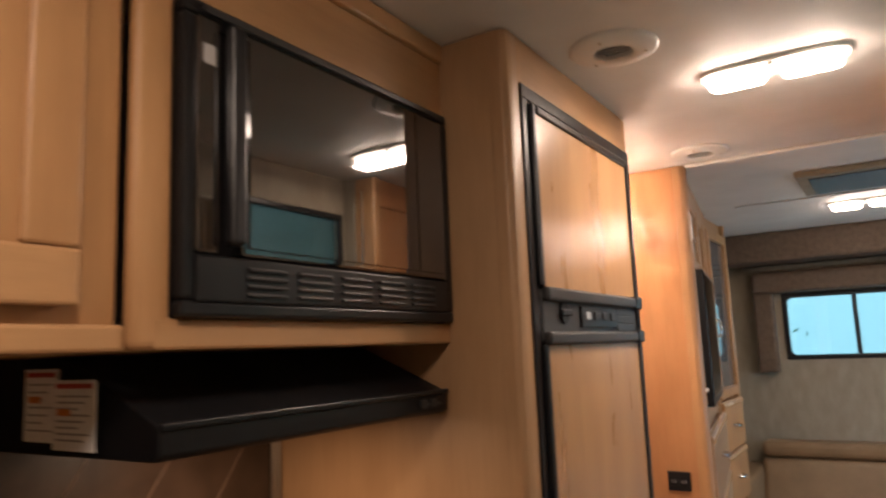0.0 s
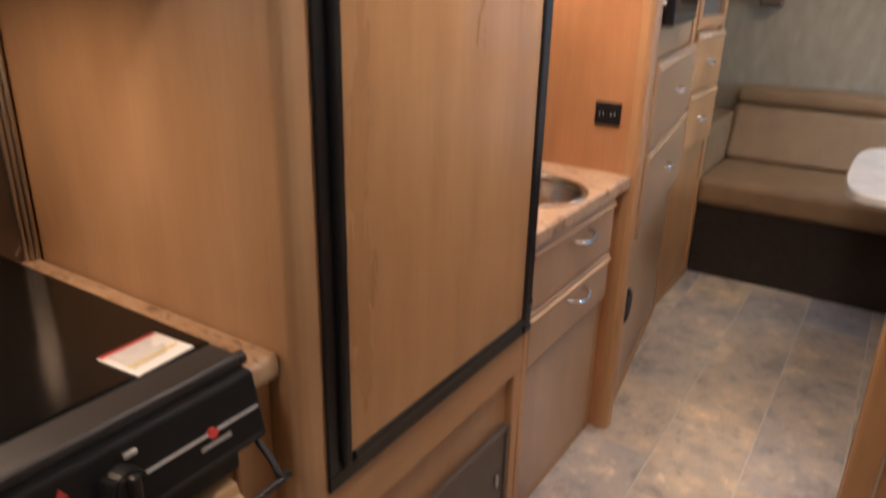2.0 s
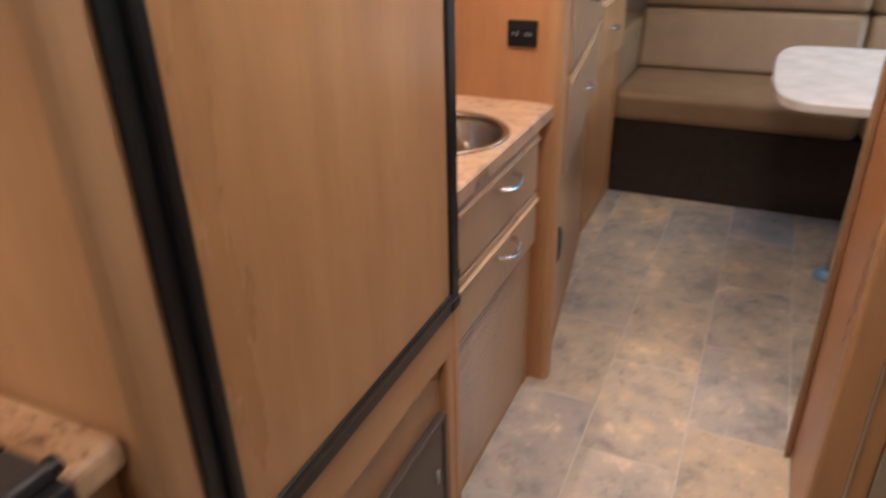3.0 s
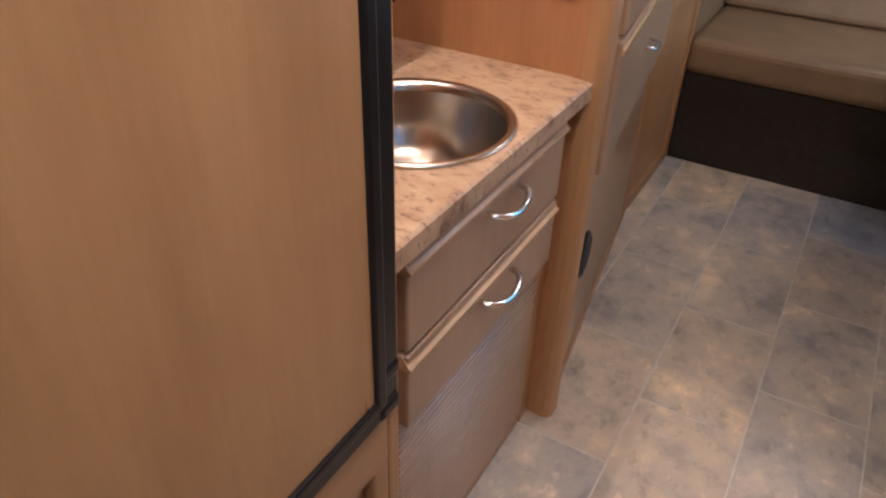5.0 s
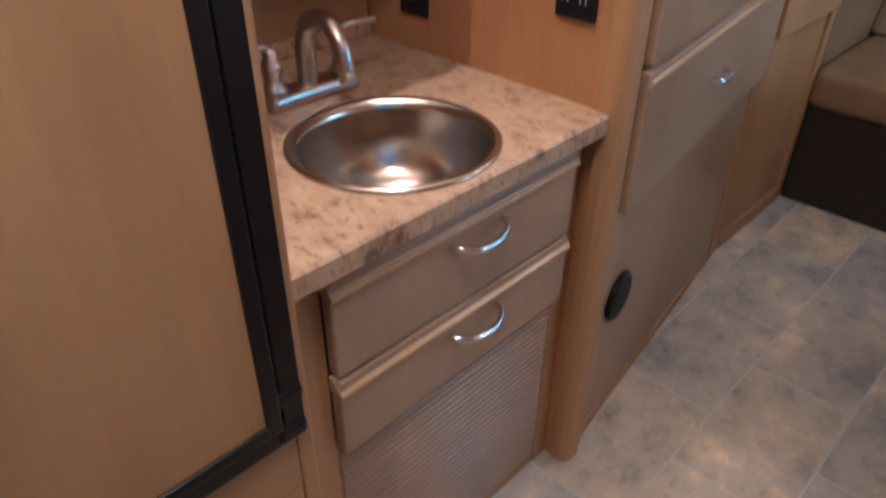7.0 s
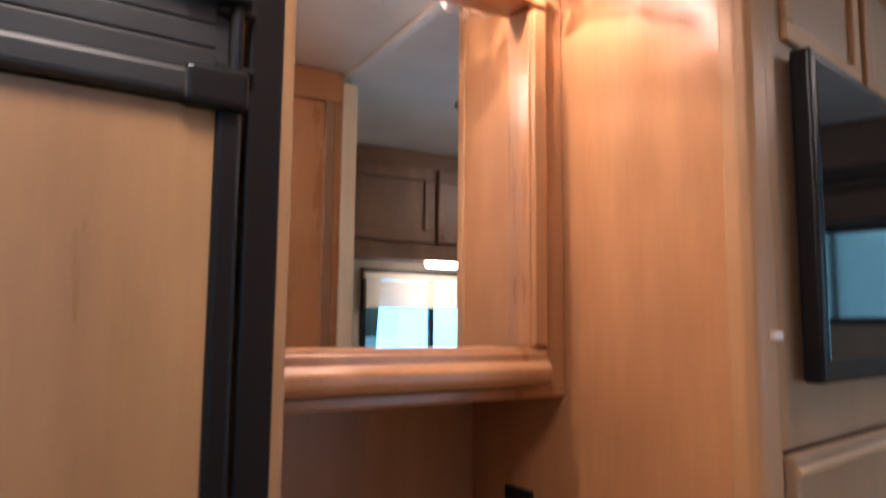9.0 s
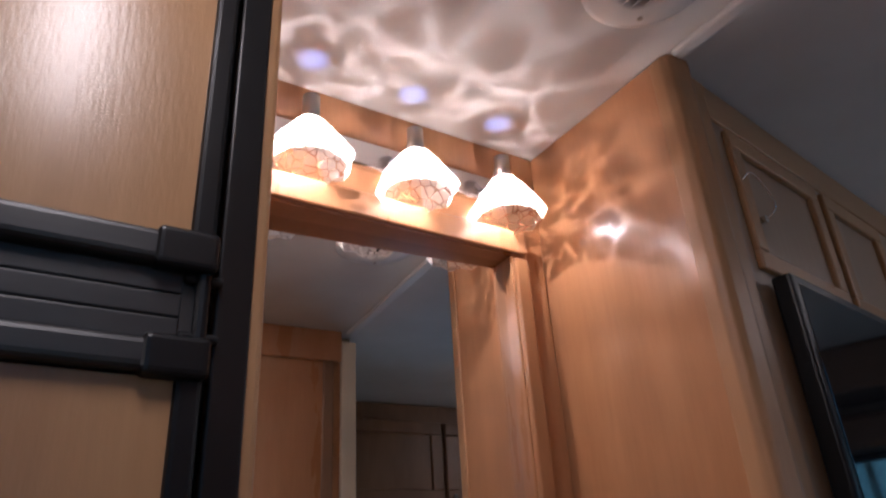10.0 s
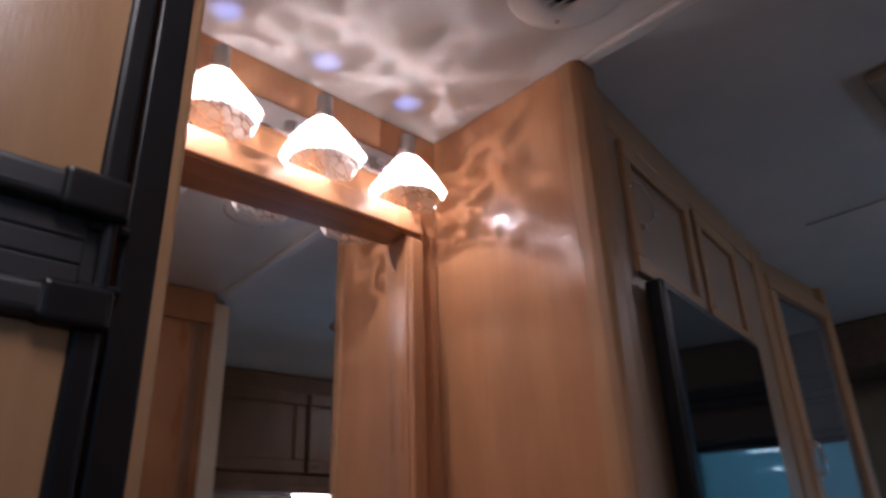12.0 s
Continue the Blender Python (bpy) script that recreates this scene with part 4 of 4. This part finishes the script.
def ceiling_vent(x, y, label):
    c = thing("ceiling_vent", (x, y, CEIL - 0.02), label, "vent", "round ceiling vents")
    part("flange", lathe([(0.034, -0.0005), (0.088, -0.0005), (0.088, -0.004), (0.078, -0.009), (0.046, -0.014), (0.040, -0.012), (0.034, -0.006)], 40, at=(x, y, CEIL), closed=True), M_WHITEPL, c)
    part("throat", lathe([(0.036, -0.0006), (0.036, -0.002)], 28, at=(x, y, CEIL)), M_MATBLACK, c, "dark throat")
    for k in range(-2, 3):
        w = math.sqrt(max(0.041 ** 2 - (k * 0.0145) ** 2, 0))
        part("louvre", block(-w, w, -0.006, 0.006, -0.0008, 0.0008, 0), M_WHITEPL, c, xf=Matrix.Translation((x, y + k * 0.0145, CEIL - 0.009)) @ Matrix.Rotation(radians(35), 4, "X"))
    for a in range(3):
        part("screw", rod((x + 0.062 * math.cos(a * 2.1 + 0.4), y + 0.062 * math.sin(a * 2.1 + 0.4), CEIL - 0.013), (x + 0.062 * math.cos(a * 2.1 + 0.4), y + 0.062 * math.sin(a * 2.1 + 0.4), CEIL - 0.008), 0.004, n=10), M_NICKEL, c)


ceiling_vent(0.132, 0.175, "round white ceiling vent before the refrigerator")
ceiling_vent(0.092, 1.10, "round white ceiling vent before the vanity")
HV = thing("roof_hatch", (0.5, 1.84, CEIL - 0.03), "grey square roof hatch frame in the ceiling", "hatch")
part("frame", block(0.30, 0.72, 1.64, 2.04, CEIL - 0.022, CEIL - 0.0005, 0.006), M_PAPER, HV)
part("screen", block(0.34, 0.68, 1.68, 2.00, CEIL - 0.026, CEIL - 0.0215, 0.002), M_GREYPL, HV)

# ---- tall media unit beyond the partition ----
XU = Matrix.Translation((-0.014, 1.292, 0)) @ Matrix.Rotation(radians(8.3), 4, "Z")
TU = thing("media_cabinet", (-0.25, 1.75, 0), "tall maple media cabinet with drawers and a television", "cabinet")
L = 0.925
part("carcass", prism([(XL + 0.02, 1.292), (-0.034, 1.292), (-0.164, 2.20), (XL + 0.02, 2.20)], "z", 0.0, CEIL - 0.002, 0), M_MAPLE, TU)
part("kick", block(-0.018, 0.004, 0.0, L, 0.0, 0.030, 0.003), M_MAPLE_Y, TU, xf=XU)
part("lower_panel", block(-0.018, -0.001, 0.0, L, 0.030, 0.60, 0.001), M_GREYWOOD, TU, xf=XU)
part("stile", block(-0.018, 0.004, 0.0, 0.05, 1.10, CEIL - 0.003, 0.003), M_MAPLE, TU, xf=XU)
part("stile", block(-0.018, 0.004, L - 0.05, L, 0.03, CEIL - 0.003, 0.003), M_MAPLE, TU, xf=XU)
part("top_rail", block(-0.018, 0.003, 0.05, L - 0.05, 1.925, CEIL - 0.003, 0.003), M_MAPLE_Y, TU, xf=XU)
part("back_board", block(-0.018, -0.002, 0.05, L - 0.05, 1.10, 1.926, 0.001), M_GREYWOOD, TU, xf=XU)
for y0, y1 in ((0.085, 0.40), (0.43, 0.70)):
    f = part("panel_frame", ring_frame(y0, y1, 1.67, 1.915, 0.032, -0.003, 0.008, 0.003), M_MAPLE, TU, xf=XU)


def unit_front(z0, z1, knob_y):
    d = part("drawer", block(0.0, 0.026, 0.012, L - 0.055, z0, z1, 0.006, 3), M_GREYWOOD, TU, xf=XU)
    part("edge", prism([(0.010, z1 - 0.024), (0.030, z1 - 0.024), (0.030, z1 - 0.016), (0.016, z1 + 0.002), (0.010, z1 + 0.002)], "y", 0.014, L - 0.057, 0.001), M_LIT_EDGE, d, "moulded top edge, coloured pale as if catching light", xf=XU)
    part("pull", tube([(0.024, knob_y - 0.04, z1 - 0.112), (0.044, knob_y - 0.03, z1 - 0.116), (0.048, knob_y, z1 - 0.118), (0.044, knob_y + 0.03, z1 - 0.116), (0.024, knob_y + 0.04, z1 - 0.112)], 0.006), M_CHROME, d, "chrome pull", xf=XU)


unit_front(0.866, 1.098, 0.43)
unit_front(0.600, 0.856, 0.40)
RV = thing("round_vent", (-0.03, 1.41, 0.3), "black round air grille low in the cabinet", "vent")
part("rim", rod((-0.002, 0.115, 0.349), (0.010, 0.115, 0.349), 0.056, n=36, bevel=0.004), M_BLACK, RV, xf=XU)
for k in range(-3, 4):
    w = math.sqrt(0.044 ** 2 - (k * 0.0115) ** 2)
    part("slat", block(0.009, 0.013, 0.115 - w, 0.115 + w, 0.3465 + k * 0.0115, 0.3515 + k * 0.0115, 0.001), M_GREYPL, RV, xf=XU)
TV = thing("television", (0.0, 1.6, 1.18), "flat black television on the media cabinet", "television")
part("casing", block(0.006, 0.036, 0.090, 0.600, 1.186, 1.655, 0.006, 3), M_BLACK, TV, xf=XU)
part("screen", block(0.0355, 0.0375, 0.107, 0.583, 1.218, 1.639, 0.0008), M_SCREEN, TV, "glossy dark screen", xf=XU)
part("bracket", block(-0.002, 0.0062, 0.25, 0.45, 1.32, 1.52, 0.001), M_BLACK, TV, xf=XU)
JK = thing("antenna_jack", (0.0, 1.39, 1.75), "small chrome antenna jack above the television", "socket")
part("jack", rod((-0.002, 0.125, 1.760), (0.014, 0.125, 1.760), 0.006, n=12), M_CHROME, JK, xf=XU)
part("cable", tube([(0.012, 0.125, 1.760), (0.03, 0.13, 1.78), (0.02, 0.10, 1.83), (-0.001, 0.095, 1.815)], 0.0014), M_CHROME, JK, xf=XU)
CT = thing("cabinet_catch", (0.01, 1.29, 1.25), "small white touch latch on the partition edge", "latch")
part("catch", block(0.006, 0.016, 1.262, 1.280, 1.245, 1.256, 0.002), M_WHITEPL, CT)

GC = thing("glass_door_cabinet", (-0.35, 2.46, 0), "maple corner cabinet with a glazed door and drawers", "cabinet")
part("carcass", block(XL + 0.02, -0.168, 2.205, 2.715, 0.0, CEIL - 0.002, 0.001), M_MAPLE, GC)
part("side_stile", block(-0.170, -0.148, 2.205, 2.252, 0.0, CEIL - 0.003, 0.003), M_MAPLE, GC)
part("side_stile", block(-0.170, -0.148, 2.672, 2.715, 0.0, CEIL - 0.003, 0.003), M_MAPLE, GC)
part("kick", block(-0.170, -0.146, 2.251, 2.673, 0.0, 0.05, 0.003), M_MAPLE_Y, GC)
part("lower_panel", block(-0.170, -0.158, 2.251, 2.673, 0.05, 0.665, 0.001), M_MAPLE, GC)
for z0, z1 in ((0.665, 0.895), (0.905, 1.125)):
    d = part("drawer", block(-0.168, -0.132, 2.245, 2.680, z0, z1, 0.006, 3), M_MAPLE, GC)
    part("edge", prism([(-0.144, z1 - 0.022), (-0.127, z1 - 0.022), (-0.127, z1 - 0.015), (-0.138, z1 + 0.002), (-0.144, z1 + 0.002)], "y", 2.247, 2.678, 0.001), M_LIT_EDGE, d)
    part("pull", tube([(-0.134, 2.40, z1 - 0.11), (-0.112, 2.415, z1 - 0.114), (-0.108, 2.44, z1 - 0.116), (-0.112, 2.465, z1 - 0.114), (-0.134, 2.48, z1 - 0.11)], 0.006), M_CHROME, d, "chrome pull")
_d = part("glass_door", ring_frame(2.245, 2.680, 1.140, 1.93, 0.045, -0.168, -0.140, 0.005), M_MAPLE, GC)
part("glass", block(-0.160, -0.156, 2.285, 2.640, 1.18, 1.89, 0), M_DARKGLASS, _d, "dark reflective glass")
part("pull", tube([(-0.142, 2.262, 1.42), (-0.122, 2.262, 1.43), (-0.118, 2.262, 1.46), (-0.122, 2.262, 1.49), (-0.142, 2.262, 1.50)], 0.005), M_CHROME, _d)

# ---- sofa, table and dinette ----
SF = thing("sofa", (0.7, 3.0, 0), "tan vinyl bench sofa on a dark brown base", "sofa")
part("base", block(-0.150, 1.74, 2.725, 3.35, 0.0, 0.345, 0.006), M_BASEFAB, SF)
for x0, x1 in ((-0.158, 0.80), (0.805, 1.742)):
    part("seat_cushion", block(x0, x1, 2.690, 3.26, 0.346, 0.475, 0.035, 4), M_VINYL, SF)
    part("back_cushion", prism([(3.16, 0.476), (3.385, 0.476), (3.39, 0.745), (3.26, 0.745)], "x", x0, x1, 0.03, seg=3), M_VINYL, SF)
    part("top_bolster", block(x0, x1, 3.25, 3.392, 0.748, 0.835, 0.03, 3), M_VINYL, SF)
AR = single("armrest", block(-0.6, -0.152, 2.75, 3.39, 0.0, 0.70, 0.025, 3), M_VINYL, "tan vinyl side rest beside the sofa", "armrest")
VA = thing("window_valance", (0.5, 3.35, 1.2), "brown padded valance round the far window", "valance")
part("top", block(-0.140, 1.140, 3.30, 3.398, 1.662, 1.785, 0.030, 3), M_VALANCE, VA)
for x0, x1 in ((-0.135, -0.030), (1.060, 1.135)):
    part("leg", block(x0, x1, 3.31, 3.398, 1.21, 1.663, 0.014, 3), M_VALANCE, VA)
part("piping", block(-0.19, 1.19, 3.35, 3.398, 1.787, 1.825, 0.012, 3), M_PAPER, VA)

TB = thing("dining_table", (1.0, 2.2, 0), "pale dinette table with a rounded end on a slim leg", "table")
_p = [(1.74, 1.78), (1.74, 2.62)] + [(0.60 - 0.145 * math.sin(a) ** 0.6, 2.20 + 0.42 * math.copysign(abs(math.cos(a)) ** 0.6, math.cos(a))) for a in np.linspace(0.0, math.pi, 19)]
part("tabletop", prism(_p, "z", 0.692, 0.720, 0.005), M_TABLE, TB)
part("leg", rod((0.765, 2.19, 0.03), (0.80, 2.19, 0.693), 0.022, n=20), M_NICKEL, TB)
part("foot", lathe([(0.045, 0.0), (0.045, 0.012), (0.030, 0.030), (0.022, 0.034)], 24, at=(0.752, 2.19, 0.0)), M_LABELBLUE, TB, "pale blue plastic foot")
part("wall_rail", block(1.71, 1.748, 1.80, 2.60, 0.66, 0.692, 0.003), M_NICKEL, TB)


def dinette_bench(y0, y1):
    b = thing("dinette_bench", (1.25, (y0 + y1) / 2, 0), "tan vinyl dinette bench on a dark base", "bench", "dinette benches")
    part("base", block(0.84, 1.745, y0, y1, 0.0, 0.34, 0.005), M_BASEFAB, b)
    part("seat_cushion", block(0.83, 1.745, y0, y1, 0.341, 0.46, 0.03, 3), M_VINYL, b)


dinette_bench(1.50, 1.79)
OC = thing("overhead_cabinet", (1.55, 2.4, 1.55), "long maple overhead cabinet above the dinette window", "cabinet")
# maple coloured darker here to stand in for shade
part("body", block(1.372, 1.748, 1.275, 3.11, 1.56, CEIL - 0.002, 0.004), M_SHADED_DARKWOOD, OC)
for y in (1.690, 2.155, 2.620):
    d = part("door", ring_frame(y - 0.225, y + 0.225, 1.605, 1.92, 0.05, 1.350, 1.3715, 0.005), M_SHADED_DARKWOOD, OC)
    part("door_panel", block(1.360, 1.3715, y - 0.19, y + 0.19, 1.65, 1.875, 0.002), M_SHADED_DARKWOOD, d)
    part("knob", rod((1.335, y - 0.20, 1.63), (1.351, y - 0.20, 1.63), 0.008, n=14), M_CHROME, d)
part("light_rail", block(1.362, 1.385, 1.275, 3.11, 1.53, 1.56, 0.004), M_SHADED_DARKWOOD, OC)
UL = thing("reading_light", (1.5, 2.11, 1.53), "lit oblong light under the overhead cabinet", "light")
part("base", block(1.42, 1.56, 1.96, 2.26, 1.545, 1.5595, 0.004), M_WHITEPL, UL)
part("diffuser", block(1.43, 1.55, 1.97, 2.25, 1.520, 1.546, 0.010, 3), M_DIFFUSER, UL, "lit frosted diffuser")
BL = thing("window_blind", (1.73, 2.5, 1.30), "raised cream pleated blind at the dinette window", "blind")
part("head_rail", block(1.715, 1.748, 1.75, 3.17, 1.47, 1.50, 0.004), M_CREAM, BL)
for k in range(7):
    part("pleat", block(1.712, 1.744, 1.76, 3.16, 1.341 + k * 0.018, 1.357 + k * 0.018, 0.004, 1), M_CREAM, BL)

# ---- passage wall opposite the refrigerator ----
XW = 0.650
setting("wall_passage", block(XW, XW + 0.05, 0.70, 1.222, 0, CEIL, 0.002), M_CHERRY, "orange maple panel wall opposite the vanity")
setting("wall_bath_end", block(XW + 0.05, XR, 1.215, 1.27, 0, CEIL, 0.002), M_PAPER, "taupe wall closing the washroom")
setting("wall_bath_near", block(XW + 0.052, XR, 0.66, 0.70, 0, CEIL, 0.002), M_PAPER, "taupe outer wall of the washroom")
DJ = thing("door_jamb", (XW, 1.24, 0), "cream-edged sliding door jamb with dark latch plate", "jamb", kind="structure")
part("cream_edge", block(XW - 0.006, XW + 0.055, 1.223, 1.269, 0.0, 1.965, 0.004), M_CREAM, DJ)
part("dark_post", block(XW - 0.014, XW - 0.001, 1.168, 1.198, 0.0, 1.90, 0.003), M_SHADED_DARKWOOD, DJ)
part("head", block(XW - 0.012, XW - 0.001, 0.70, 1.222, 1.90, CEIL - 0.002, 0.003), M_CHERRY, DJ)
part("near_trim", block(XW - 0.030, XW + 0.052, 0.660, 0.699, 0.0, CEIL - 0.002, 0.008, 3), M_MAPLE, DJ)
part("metal_strip", block(XW + 0.016, XW + 0.021, 0.655, 0.661, 0.0, 1.95, 0.001), M_NICKEL, DJ)
part("latch_plate", block(XW - 0.026, XW + 0.014, 0.650, 0.661, 0.925, 1.06, 0.004), M_BLACK, DJ, "black latch plate")

# entry door and its curtain
ED = thing("door_1", (0.745, 0.38, 0), "taupe entry door with a tall glazed upper half", "door", kind="structure")
DW = (0.150, 0.625, 1.02, 1.86)
part("slab", holed("x", 0.745, 0.785, 0.116, 0.6585, 0.0, CEIL - 0.002, DW), M_PAPER, ED)
part("window_frame", ring_frame(DW[0] - 0.012, DW[1] + 0.012, DW[2] - 0.012, DW[3] + 0.012, 0.020, 0.735, 0.747, 0.004), M_BLACK, ED)
_g = part("pane", block(0.760, 0.764, *DW, 0), M_PANE, ED)
_g.visible_shadow = False
part("handle", block(0.720, 0.746, 0.122, 0.136, 0.90, 1.00, 0.005), M_BLACK, ED)
setting("wall_entry", block(0.74, 0.79, YB, 0.115, 0, CEIL, 0.002), M_PAPER, "taupe papered wall opposite the stove")


def curtain(x, y0, y1, z0, z1, folds):
    bm = bmesh.new()
    n = folds * 10
    cols = []
    for k in range(n + 1):
        a = 2 * math.pi * k / 10
        y = y0 + (y1 - y0) * k / n
        cols.append([bm.verts.new((x + 0.012 * math.sin(a) * (0.6 + 0.4 * q), y + 0.003 * math.sin(a * 0.7 + q), z1 + (z0 - z1) * q)) for q in (0.0, 0.3, 0.65, 1.0)])
    for u, v in zip(cols, cols[1:]):
        for k in range(3):
            bm.faces.new((u[k], v[k], v[k + 1], u[k + 1])).smooth = True
    bmesh.ops.solidify(bm, geom=bm.faces[:], thickness=0.002)
    return bm


CU = thing("curtain", (0.715, 0.05, 0.9), "gathered beige curtain beside the entry door", "curtain")
part("cloth", curtain(0.712, -0.06, 0.125, 0.90, 1.83, 6), M_CREAM, CU)
part("rod", rod((0.712, -0.09, 1.838), (0.712, 0.14, 1.838), 0.006, n=12), M_NICKEL, CU)
for _y in (-0.085, 0.108):
    part("bracket", block(0.712, 0.7405, _y - 0.006, _y + 0.006, 1.832, 1.844, 0.001), M_NICKEL, CU)

# ---- floor tiles ----
TW, TL = 0.241, 0.405
_me = mesh_of("tile", block(-TW / 2 + 0.0022, TW / 2 - 0.0022, -TL / 2 + 0.0022, TL / 2 - 0.0022, -0.006, 0.0, 0.0006, 1), M_TILE)
for i in range(-3, 4):
    x = 0.163 + (i + 0.5) * TW
    for j in range(-5, 7):
        y = 1.190 + (j + 0.5) * TL + (TL * 0.56 if i % 2 == 0 else 0.0)
        if x - TW / 2 < XL - 0.1 or y - TL / 2 > 2.75 or x + TW / 2 > 1.2 or (x > 0.7 and y < 1.1):
            continue
        t = new("tile", _me)
        t.parent = FLOOR
        t.location = (x, y, 0)
